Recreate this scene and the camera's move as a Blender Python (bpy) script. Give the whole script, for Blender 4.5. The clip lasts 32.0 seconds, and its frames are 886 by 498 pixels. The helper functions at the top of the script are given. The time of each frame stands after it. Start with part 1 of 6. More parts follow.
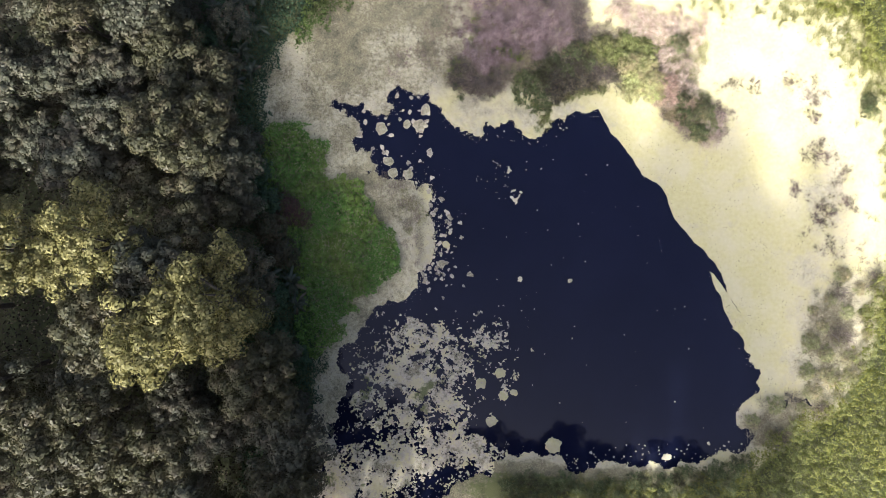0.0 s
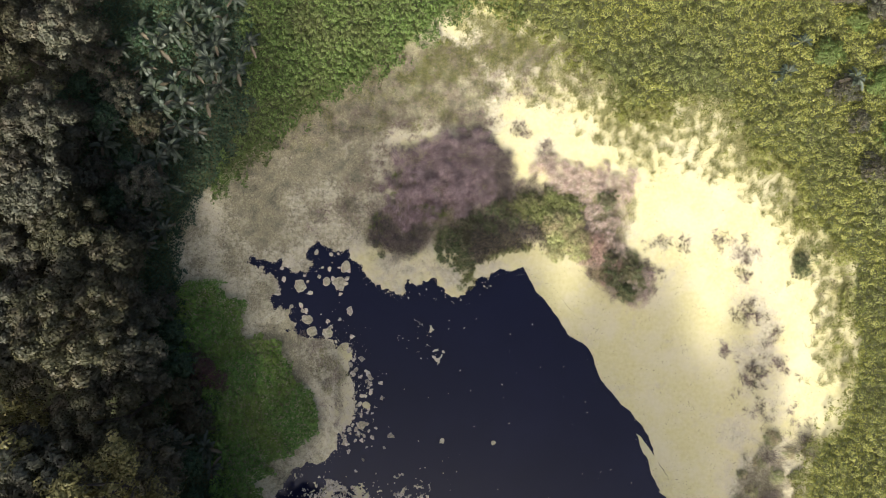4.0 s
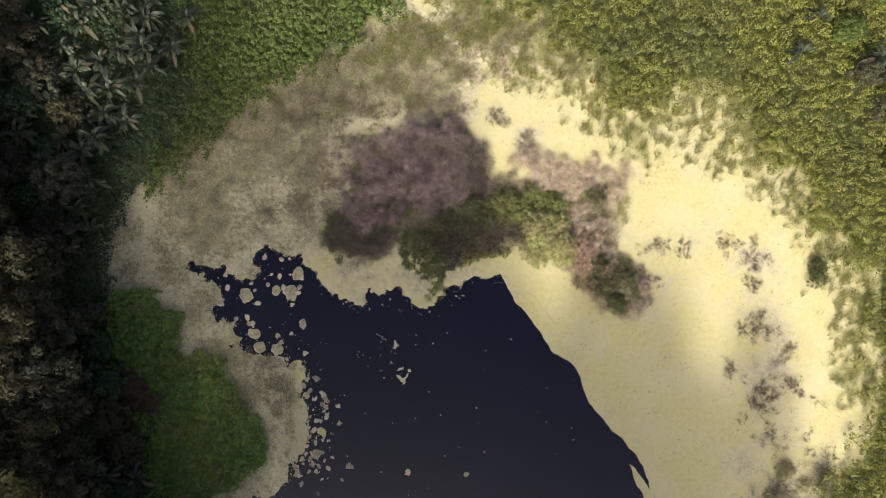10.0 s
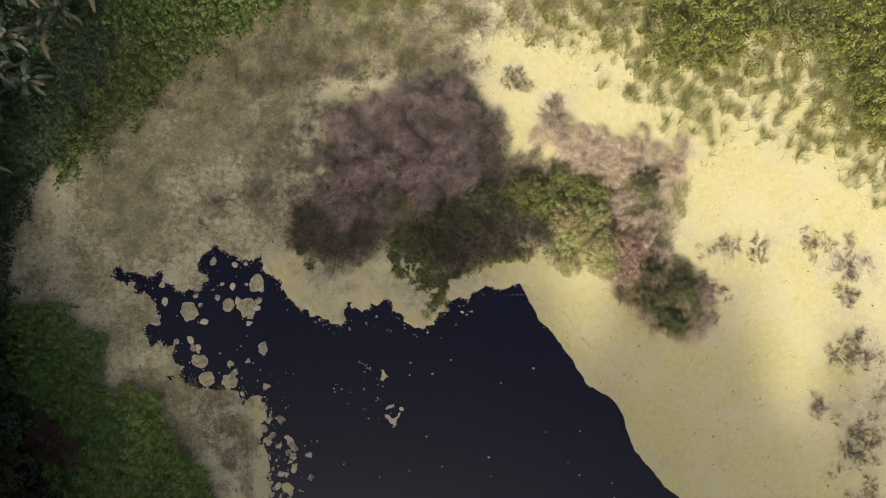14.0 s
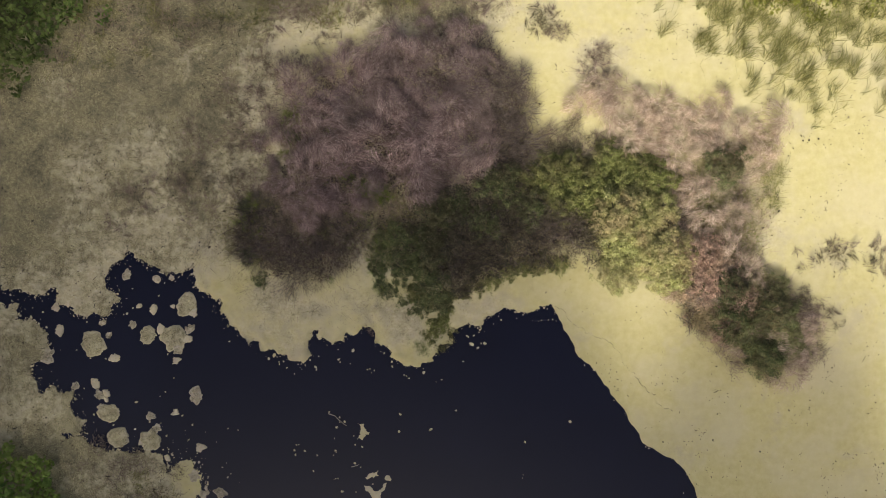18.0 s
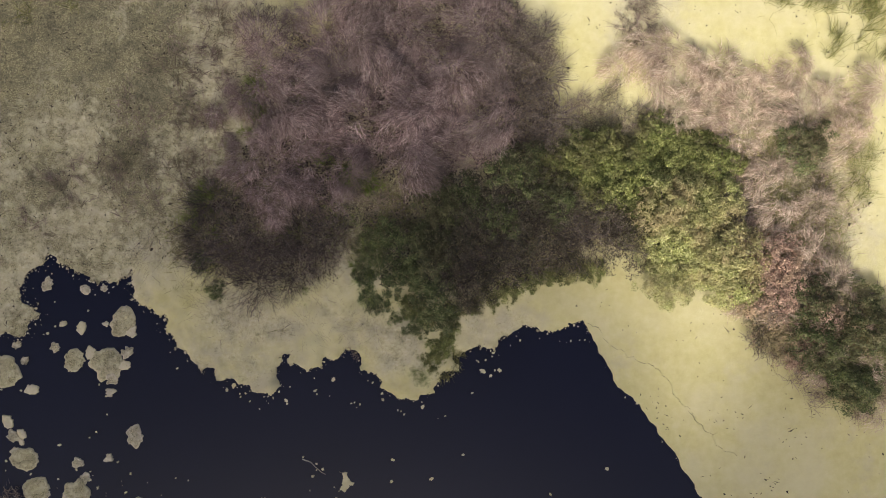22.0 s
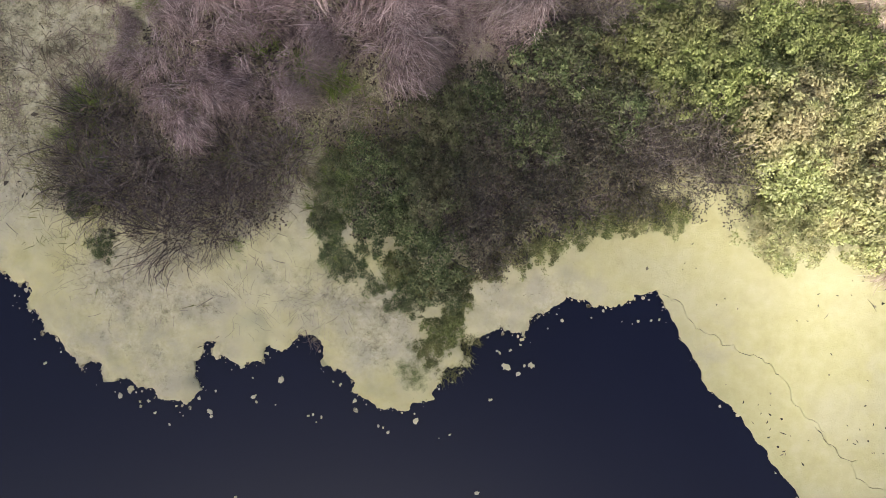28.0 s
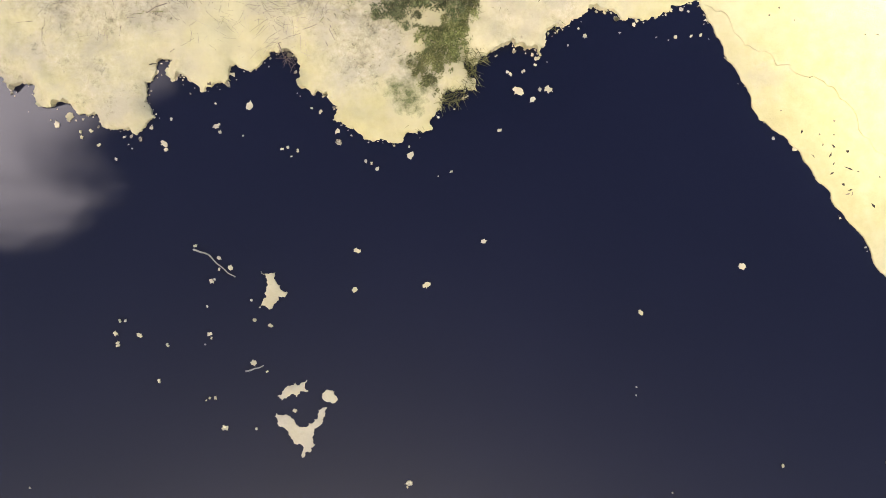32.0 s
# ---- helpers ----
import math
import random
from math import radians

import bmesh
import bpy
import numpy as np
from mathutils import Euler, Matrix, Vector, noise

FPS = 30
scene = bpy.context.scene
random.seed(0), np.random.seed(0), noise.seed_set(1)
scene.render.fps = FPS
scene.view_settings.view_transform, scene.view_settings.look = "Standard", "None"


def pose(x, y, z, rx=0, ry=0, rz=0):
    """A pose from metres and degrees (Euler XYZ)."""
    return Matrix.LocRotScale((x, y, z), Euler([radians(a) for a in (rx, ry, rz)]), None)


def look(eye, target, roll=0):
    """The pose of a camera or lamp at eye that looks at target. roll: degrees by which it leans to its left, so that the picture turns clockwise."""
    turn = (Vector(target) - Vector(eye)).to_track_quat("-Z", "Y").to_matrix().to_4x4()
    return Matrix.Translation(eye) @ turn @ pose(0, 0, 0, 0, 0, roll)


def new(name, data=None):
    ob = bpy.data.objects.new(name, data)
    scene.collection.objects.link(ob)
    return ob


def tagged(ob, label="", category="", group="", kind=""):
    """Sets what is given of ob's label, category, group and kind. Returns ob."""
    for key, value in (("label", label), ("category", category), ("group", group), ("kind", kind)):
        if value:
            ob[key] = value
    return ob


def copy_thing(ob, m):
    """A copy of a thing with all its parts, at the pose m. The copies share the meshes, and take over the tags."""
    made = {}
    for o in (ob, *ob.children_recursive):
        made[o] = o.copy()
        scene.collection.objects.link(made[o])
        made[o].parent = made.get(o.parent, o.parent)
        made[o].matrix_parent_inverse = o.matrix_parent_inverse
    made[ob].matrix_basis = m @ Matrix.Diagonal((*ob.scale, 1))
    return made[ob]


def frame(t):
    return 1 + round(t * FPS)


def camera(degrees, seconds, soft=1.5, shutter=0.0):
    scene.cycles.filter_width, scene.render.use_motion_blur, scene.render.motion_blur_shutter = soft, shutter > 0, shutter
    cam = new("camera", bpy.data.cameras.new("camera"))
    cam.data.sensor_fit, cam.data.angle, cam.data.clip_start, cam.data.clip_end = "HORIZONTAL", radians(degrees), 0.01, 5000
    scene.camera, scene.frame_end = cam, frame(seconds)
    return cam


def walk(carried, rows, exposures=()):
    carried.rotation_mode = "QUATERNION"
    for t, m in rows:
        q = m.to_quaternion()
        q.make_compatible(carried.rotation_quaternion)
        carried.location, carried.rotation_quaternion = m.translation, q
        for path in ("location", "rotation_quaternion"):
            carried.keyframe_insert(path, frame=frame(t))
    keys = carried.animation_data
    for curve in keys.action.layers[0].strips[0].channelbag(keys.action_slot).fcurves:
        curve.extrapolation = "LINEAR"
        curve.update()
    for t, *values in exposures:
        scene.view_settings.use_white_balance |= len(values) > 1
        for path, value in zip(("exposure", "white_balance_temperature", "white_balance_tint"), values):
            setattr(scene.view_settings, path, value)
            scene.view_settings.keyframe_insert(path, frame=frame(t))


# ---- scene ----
from mathutils import geometry

cam = camera(73.74, 32.0, 0.9)
# seconds, x, y, height, degrees of tip, sway and turn; the camera looks straight down
PATH = [
    (0.0, 0.000, 0.000, 39.090, 0.000, -0.000, 0.000),
    (0.5, 0.026, 3.714, 39.056, -0.159, -0.008, 0.040),
    (1.0, 0.052, 7.107, 39.101, -0.212, 0.008, 0.100),
    (1.5, -0.022, 9.181, 39.044, -0.205, 0.038, 0.130),
    (2.0, -0.052, 10.209, 38.901, -0.205, 0.015, 0.170),
    (2.5, 0.308, 10.547, 38.673, -0.243, -0.023, 0.210),
    (3.0, 1.319, 10.634, 38.410, -0.281, -0.068, 0.240),
    (3.5, 2.885, 10.604, 38.193, -0.319, -0.106, 0.240),
    (4.0, 5.042, 10.625, 38.039, -0.357, -0.091, 0.250),
    (4.5, 6.534, 10.664, 37.953, -0.349, -0.083, 0.240),
    (6.5, 6.864, 10.738, 36.919, -0.288, -0.023, 0.280),
    (7.0, 6.911, 10.790, 36.547, -0.319, -0.023, 0.270),
    (7.5, 6.959, 10.816, 36.170, -0.334, -0.023, 0.270),
    (8.0, 6.981, 10.842, 35.781, -0.349, -0.023, 0.280),
    (8.5, 6.998, 10.842, 35.313, -0.364, -0.038, 0.280),
    (9.0, 7.016, 10.838, 34.719, -0.379, -0.053, 0.280),
    (9.5, 7.003, 10.864, 34.130, -0.394, -0.061, 0.280),
    (10.0, 6.968, 10.886, 33.353, -0.410, -0.083, 0.290),
    (10.5, 6.894, 10.925, 32.536, -0.440, -0.099, 0.280),
    (11.0, 6.864, 10.951, 31.673, -0.486, -0.121, 0.280),
    (11.5, 6.864, 10.994, 30.776, -0.501, -0.129, 0.280),
    (12.0, 6.916, 11.046, 29.730, -0.546, -0.129, 0.280),
    (12.5, 6.916, 11.020, 28.707, -0.577, -0.129, 0.300),
    (13.0, 6.881, 10.985, 27.673, -0.614, -0.137, 0.300),
    (13.5, 6.872, 10.964, 26.684, -0.622, -0.129, 0.290),
    (14.0, 6.864, 10.998, 25.639, -0.599, -0.129, 0.260),
    (14.5, 6.829, 11.024, 24.639, -0.577, -0.121, 0.260),
    (16.5, 6.721, 11.103, 20.621, -0.607, -0.281, 0.200),
    (17.0, 6.729, 11.094, 19.719, -0.531, -0.273, 0.200),
    (17.5, 6.742, 11.133, 19.073, -0.546, -0.258, 0.200),
    (18.0, 6.777, 11.137, 18.536, -0.486, -0.258, 0.180),
    (18.5, 6.816, 11.129, 18.050, -0.470, -0.258, 0.180),
    (19.0, 6.829, 11.098, 17.530, -0.425, -0.273, 0.170),
    (19.5, 6.807, 11.094, 17.039, -0.425, -0.258, 0.160),
    (20.0, 6.781, 11.081, 16.599, -0.387, -0.273, 0.150),
    (20.5, 6.760, 11.094, 16.170, -0.379, -0.273, 0.150),
    (21.0, 6.734, 11.094, 15.661, -0.349, -0.273, 0.130),
    (21.5, 6.716, 11.094, 15.170, -0.311, -0.296, 0.120),
    (22.0, 6.690, 11.111, 14.707, -0.296, -0.319, 0.100),
    (22.5, 6.651, 11.124, 14.307, -0.266, -0.326, 0.100),
    (23.0, 6.673, 11.146, 13.901, -0.228, -0.334, 0.100),
    (23.5, 6.690, 11.168, 13.513, -0.190, -0.341, 0.100),
    (24.0, 6.690, 11.168, 13.073, -0.159, -0.349, 0.090),
    (24.5, 6.677, 11.159, 12.667, -0.152, -0.349, 0.090),
    (26.5, 6.677, 10.964, 11.016, -0.030, -0.493, 0.120),
    (27.0, 6.664, 10.677, 10.587, 0.023, -0.486, 0.110),
    (27.5, 6.634, 10.343, 10.193, 0.038, -0.493, 0.100),
    (28.0, 6.629, 9.927, 9.793, 0.114, -0.523, 0.080),
    (28.5, 6.629, 9.484, 9.439, 0.083, -0.523, 0.050),
    (29.0, 6.642, 8.972, 9.159, 0.129, -0.546, 0.050),
    (29.5, 6.660, 8.460, 8.924, 0.152, -0.561, 0.040),
    (30.0, 6.660, 7.918, 8.696, 0.190, -0.569, 0.030),
    (30.5, 6.655, 7.384, 8.501, 0.190, -0.577, 0.020),
    (31.0, 6.638, 6.807, 8.330, 0.296, -0.546, -0.040),
    (31.5, 6.651, 6.269, 8.227, 0.319, -0.546, -0.040),
    (32.0, 6.642, 5.753, 8.187, 0.334, -0.546, -0.070),
]
walk(cam, [(t, pose(x, y, z, tip, sway, turn)) for t, x, y, z, tip, sway, turn in PATH],
     [(0.0, 1.45, 5600, 12), (1.0, 1.25, 5700, 12), (4.0, 0.96, 5900, 12), (8.0, 0.75, 6100, 10), (13.0, 0.38, 6500, 8), (19.0, 0.32, 6500, 8), (23.0, 0.5, 6200, 9), (24.5, 0.6, 6150, 9), (28.0, 1.0, 5800, 8), (30.0, 1.12, 5800, 7), (31.0, 1.35, 6000, 9), (32.0, 1.8, 6350, 10)])

# ---- light ----
SUN_FROM = (-0.14, -0.99)      # the sun stands low in the south
SUN_UP = 36.0
world = bpy.data.worlds.new("sky")
scene.world = world
world.use_nodes = True
wn = world.node_tree.nodes
sky = wn.new("ShaderNodeTexSky")
sky.sky_type = "NISHITA"
sky.sun_disc = False
sky.sun_elevation = radians(SUN_UP)
sky.sun_rotation = math.atan2(SUN_FROM[0], SUN_FROM[1])
sky.air_density, sky.dust_density, sky.ozone_density = 0.4, 6.0, 0.0
wn["Background"].inputs["Strength"].default_value = 0.135
# a bright cloud high in the west, which the water mirrors
wl = world.node_tree.links
way = wn.new("ShaderNodeTexCoord").outputs["Generated"]
towards = wn.new("ShaderNodeVectorMath")
towards.operation = "DOT_PRODUCT"
towards.inputs[1].default_value = Vector((-0.80, 0.31, 1.0)).normalized()
wl.new(way, towards.inputs[0])
fleece = wn.new("ShaderNodeTexNoise")
fleece.inputs["Scale"].default_value, fleece.inputs["Detail"].default_value, fleece.inputs["Roughness"].default_value = 4.5, 4.0, 0.5
fleece.inputs["Distortion"].default_value = 0.6
wl.new(way, fleece.inputs["Vector"])
uneven = wn.new("ShaderNodeMath")
uneven.operation = "MULTIPLY_ADD"
wl.new(fleece.outputs["Fac"], uneven.inputs[0])
uneven.inputs[1].default_value = 0.07
wl.new(towards.outputs["Value"], uneven.inputs[2])
dense = wn.new("ShaderNodeMapRange")
dense.interpolation_type = "SMOOTHSTEP"
dense.inputs["From Min"].default_value, dense.inputs["From Max"].default_value = 1.006, 1.034
wl.new(uneven.outputs[0], dense.inputs["Value"])
cloudy = wn.new("ShaderNodeMix")
cloudy.data_type = "RGBA"
wl.new(dense.outputs["Result"], cloudy.inputs[0])
wl.new(sky.outputs["Color"], cloudy.inputs[6])
cloudy.inputs[7].default_value = (27.0, 23.5, 23.5, 1)
wl.new(cloudy.outputs[2], wn["Background"].inputs["Color"])

sun = new("sun", bpy.data.lights.new("sun", "SUN"))
sun.data.energy, sun.data.angle, sun.data.color = 3.5, radians(4.5), (1.0, 0.92, 0.78)
sun_z = math.tan(radians(SUN_UP))
sun.matrix_world = look((SUN_FROM[0] * 60, SUN_FROM[1] * 60, 60 * sun_z), (0, 0, 0))


# ---- materials ----
def ramp(nt, fac, stops):
    node = nt.nodes.new("ShaderNodeValToRGB")
    el = node.color_ramp.elements
    while len(el) < len(stops):
        el.new(0.5)
    for e, (at, colour) in zip(el, stops):
        e.position, e.color = at, (*colour, 1)
    nt.links.new(fac, node.inputs[0])
    return node.outputs[0]


def noise_tex(nt, scale, detail=4.0, rough=0.6, vector=None):
    node = nt.nodes.new("ShaderNodeTexNoise")
    node.inputs["Scale"].default_value = scale
    node.inputs["Detail"].default_value = detail
    node.inputs["Roughness"].default_value = rough
    if vector is None:
        vector = nt.nodes.new("ShaderNodeNewGeometry").outputs["Position"]
    nt.links.new(vector, node.inputs["Vector"])
    return node.outputs["Fac"]


def mix(nt, fac, a, b, mode="MIX"):
    node = nt.nodes.new("ShaderNodeMix")
    node.data_type, node.blend_type = "RGBA", mode
    for value, socket in ((fac, node.inputs[0]), (a, node.inputs[6]), (b, node.inputs[7])):
        if isinstance(value, (int, float)):
            socket.default_value = value
        elif isinstance(value, tuple):
            socket.default_value = (*value, 1)
        else:
            nt.links.new(value, socket)
    return node.outputs[2]


def maths(nt, op, a, b=0.0, c=0.0):
    node = nt.nodes.new("ShaderNodeMath")
    node.operation = op
    for value, socket in zip((a, b, c), node.inputs):
        if isinstance(value, (int, float)):
            socket.default_value = value
        else:
            nt.links.new(value, socket)
    return node.outputs[0]


def material(name):
    m = bpy.data.materials.new(name)
    m.use_nodes = True
    return m, m.node_tree, m.node_tree.nodes["Principled BSDF"]


def bump(nt, bsdf, height, strength, distance):
    node = nt.nodes.new("ShaderNodeBump")
    node.inputs["Strength"].default_value, node.inputs["Distance"].default_value = strength, distance
    nt.links.new(height, node.inputs["Height"])
    nt.links.new(node.outputs[0], bsdf.inputs["Normal"])


def plant(name, stops, patch=None, rough=0.55, through_light=0.25, scale=0.7, sprig=0.0, fine=5.0):
    """Leaves or blades: every piece has its own shade from stops; patch: a second tone in patches; sprig: how far twig differs from twig."""
    m, nt, bsdf = material(name)
    geo = nt.nodes.new("ShaderNodeNewGeometry")
    info = nt.nodes.new("ShaderNodeObjectInfo")
    colour = ramp(nt, geo.outputs["Random Per Island"], stops)
    if patch:
        f = noise_tex(nt, scale, 3)
        f = ramp(nt, f, [(0.45, (0, 0, 0)), (0.65, (1, 1, 1))])
        colour = mix(nt, f, colour, mix(nt, 0.75, colour, patch))
    value = maths(nt, "MULTIPLY_ADD", info.outputs["Random"], 0.5, 0.75)
    if sprig:
        age = ramp(nt, noise_tex(nt, fine, 3, 0.6), [(0.34, (1 - sprig,) * 3), (0.66, (1 + sprig,) * 3)])
        colour = mix(nt, 1.0, colour, age, "MULTIPLY")
    colour = mix(nt, 1.0, colour, mix(nt, value, (0, 0, 0), (1, 1, 1)), "MULTIPLY")
    nt.links.new(colour, bsdf.inputs["Base Color"])
    bsdf.inputs["Roughness"].default_value = rough
    bsdf.inputs["Specular IOR Level"].default_value = 0.25
    if through_light:
        tr = nt.nodes.new("ShaderNodeBsdfTranslucent")
        nt.links.new(colour, tr.inputs["Color"])
        mx = nt.nodes.new("ShaderNodeMixShader")
        mx.inputs[0].default_value = through_light
        nt.links.new(bsdf.outputs[0], mx.inputs[1])
        nt.links.new(tr.outputs[0], mx.inputs[2])
        nt.links.new(mx.outputs[0], nt.nodes["Material Output"].inputs["Surface"])
    return m


def bark(name, a, b):
    m, nt, bsdf = material(name)
    n = noise_tex(nt, 9, 6)
    nt.links.new(ramp(nt, n, [(0.3, a), (0.7, b)]), bsdf.inputs["Base Color"])
    bsdf.inputs["Roughness"].default_value = 0.9
    bump(nt, bsdf, n, 0.6, 0.02)
    return m


def near_brown(nt, brown):
    return ramp(nt, brown.outputs["Fac"], [(0.02, (0.08, 0.08, 0.08)), (0.3, (0.9, 0.9, 0.9))])


def mat_weed(name, tone=(1.0, 1.0, 1.0)):
    """Floating duckweed: pale cream, with brown thatch and moss where the mesh says so."""
    m, nt, bsdf = material(name)
    brown = nt.nodes.new("ShaderNodeAttribute")
    brown.attribute_name = "brown"
    moss = nt.nodes.new("ShaderNodeAttribute")
    moss.attribute_name = "moss"
    fine, mid, wide = noise_tex(nt, 34, 6, 0.75), noise_tex(nt, 4.0, 7, 0.7), noise_tex(nt, 0.45, 4)
    grain = noise_tex(nt, 11, 5, 0.7)
    cream = ramp(nt, mid, [(0.28, (0.46, 0.41, 0.18)), (0.50, (0.52, 0.475, 0.22)), (0.72, (0.57, 0.525, 0.27))])
    cream = mix(nt, ramp(nt, wide, [(0.42, (0, 0, 0)), (0.68, (0.6, 0.6, 0.6))]), cream, (0.56, 0.515, 0.33))
    cream = mix(nt, ramp(nt, fine, [(0.28, (0.22, 0.22, 0.22)), (0.38, (0, 0, 0))]), cream, (0.33, 0.27, 0.14))
    blotch = ramp(nt, noise_tex(nt, 2.4, 6, 0.65), [(0.44, (0, 0, 0)), (0.60, (0.85, 0.85, 0.85))])
    blotch = mix(nt, 1.0, blotch, near_brown(nt, brown), "MULTIPLY")
    thatch = ramp(nt, fine, [(0.38, (0.06, 0.052, 0.032)), (0.50, (0.265, 0.243, 0.135)), (0.62, (0.52, 0.48, 0.30))])
    thatch = mix(nt, ramp(nt, grain, [(0.36, (0.75, 0.75, 0.75)), (0.56, (0, 0, 0))]), thatch, (0.105, 0.092, 0.055))
    spots = maths(nt, "MULTIPLY_ADD", noise_tex(nt, 2.2, 6, 0.7), 0.4, maths(nt, "MULTIPLY", noise_tex(nt, 13, 5, 0.75), 0.6))
    near = ramp(nt, brown.outputs["Fac"], [(0.12, (0, 0, 0)), (0.35, (1, 1, 1))])
    mottle = ramp(nt, spots, [(0.34, (0.24, 0.205, 0.115)), (0.44, (0.43, 0.385, 0.225)), (0.54, (0.52, 0.475, 0.295)), (0.64, (0.60, 0.56, 0.40))])
    cream = mix(nt, near, cream, mottle)
    cream = mix(nt, blotch, cream, (0.44, 0.395, 0.265))
    bm_ = maths(nt, "ADD", brown.outputs["Fac"], maths(nt, "ADD", maths(nt, "MULTIPLY_ADD", mid, 1.0, -0.5), maths(nt, "MULTIPLY_ADD", grain, 0.8, -0.4)))
    bm_ = ramp(nt, bm_, [(0.36, (0, 0, 0)), (0.62, (1, 1, 1))])
    soil = ramp(nt, noise_tex(nt, 1.3, 5, 0.65), [(0.35, (0.66, 0.65, 0.62)), (0.62, (1.15, 1.14, 1.05))])
    thatch = mix(nt, 1.0, thatch, soil, "MULTIPLY")
    colour = mix(nt, bm_, cream, thatch)
    mm = maths(nt, "ADD", moss.outputs["Fac"], maths(nt, "MULTIPLY_ADD", mid, 1.4, -0.7))
    mm = ramp(nt, mm, [(0.4, (0, 0, 0)), (0.7, (1, 1, 1))])
    green = ramp(nt, fine, [(0.3, (0.06, 0.07, 0.02)), (0.7, (0.20, 0.21, 0.07))])
    colour = mix(nt, mm, colour, green)
    colour = mix(nt, 1.0, colour, tone, "MULTIPLY")
    nt.links.new(colour, bsdf.inputs["Base Color"])
    bsdf.inputs["Roughness"].default_value = 0.85
    bump(nt, bsdf, maths(nt, "ADD", fine, maths(nt, "MULTIPLY", mid, 2.0)), 0.32, 0.02)
    return m


WEED = mat_weed("duckweed")
SCUM = mat_weed("pale_scum", (1.06, 1.04, 1.18))

WATER, nt, bsdf = material("dark_water")
nt.links.new(ramp(nt, noise_tex(nt, 0.15, 3), [(0.3, (0.0040, 0.0052, 0.0155)), (0.7, (0.0062, 0.0076, 0.0205))]), bsdf.inputs["Base Color"])
bsdf.inputs["Roughness"].default_value, bsdf.inputs["IOR"].default_value = 0.04, 1.33
bump(nt, bsdf, noise_tex(nt, 1.2, 2), 0.05, 0.02)

EARTH, nt, bsdf = material("dark_earth")
n = noise_tex(nt, 2.5, 8)
nt.links.new(ramp(nt, n, [(0.3, (0.045, 0.045, 0.02)), (0.5, (0.075, 0.08, 0.03)), (0.7, (0.08, 0.10, 0.03))]), bsdf.inputs["Base Color"])
bsdf.inputs["Roughness"].default_value = 0.95
bump(nt, bsdf, n, 0.8, 0.1)

BARK = bark("grey_brown_bark", (0.045, 0.038, 0.03), (0.11, 0.092, 0.075))
STICK = bark("pale_dead_wood", (0.25, 0.22, 0.17), (0.5, 0.46, 0.36))
STEM = bark("green_stem", (0.10, 0.10, 0.04), (0.22, 0.20, 0.09))
GRASS = plant("fresh_grass", [(0.0, (0.12, 0.165, 0.03)), (0.5, (0.20, 0.255, 0.05)), (1.0, (0.33, 0.37, 0.11))])
# filler leaf: its dark brown puts shade into the gaps between plants
GAP_LEAF = plant("gap_shade_leaf", [(0.0, (0.045, 0.035, 0.026)), (0.6, (0.095, 0.075, 0.055)), (1.0, (0.18, 0.14, 0.105))], rough=0.8, through_light=0)
DEBRIS = plant("rotten_leaf", [(0.0, (0.02, 0.017, 0.013)), (0.5, (0.055, 0.045, 0.03)), (0.75, (0.15, 0.125, 0.075)), (1.0, (0.30, 0.26, 0.16))], rough=0.8, through_light=0)
DEAD = plant("dead_twig", [(0.0, (0.07, 0.055, 0.046)), (0.6, (0.17, 0.135, 0.112)), (1.0, (0.46, 0.39, 0.335))], rough=0.8, through_light=0)
PINK = plant("dry_pink_grass", [(0.0, (0.10, 0.072, 0.066)), (0.45, (0.32, 0.225, 0.20)), (0.8, (0.53, 0.40, 0.36)), (1.0, (0.78, 0.65, 0.58))], patch=(0.13, 0.105, 0.09), scale=0.85, rough=0.7, through_light=0.15, sprig=0.42, fine=1.7)
BROWNGRASS = plant("dark_brown_grass", [(0.0, (0.14, 0.105, 0.085)), (0.5, (0.25, 0.19, 0.155)), (1.0, (0.38, 0.30, 0.24))], patch=(0.16, 0.15, 0.07), rough=0.75, through_light=0.1)
PALE = plant("pale_pink_straw", [(0.0, (0.22, 0.15, 0.11)), (0.5, (0.56, 0.43, 0.33)), (1.0, (0.84, 0.71, 0.56))], rough=0.7, through_light=0.2, sprig=0.2, fine=3.0)
STRAW = plant("straw_grass", [(0.0, (0.12, 0.10, 0.06)), (0.5, (0.25, 0.22, 0.14)), (1.0, (0.42, 0.38, 0.26))], rough=0.7, through_light=0.15)
REED = plant("olive_reed", [(0.0, (0.10, 0.105, 0.03)), (0.5, (0.20, 0.20, 0.06)), (1.0, (0.34, 0.32, 0.12))], rough=0.6)
LEAF_GREEN = plant("green_leaf", [(0.0, (0.085, 0.17, 0.03)), (0.5, (0.135, 0.25, 0.045)), (1.0, (0.21, 0.34, 0.075))], patch=(0.20, 0.25, 0.05), scale=0.35, sprig=0.22, fine=3.5)
LEAF_MID = plant("dull_green_leaf", [(0.0, (0.075, 0.115, 0.025)), (0.5, (0.115, 0.17, 0.036)), (1.0, (0.17, 0.235, 0.06))], patch=(0.13, 0.145, 0.045), scale=0.4, sprig=0.22, fine=3.5)
LEAF_TEAL = plant("dark_teal_leaf", [(0.0, (0.03, 0.06, 0.03)), (0.6, (0.055, 0.10, 0.045)), (1.0, (0.10, 0.155, 0.07))], sprig=0.22, fine=3.5)
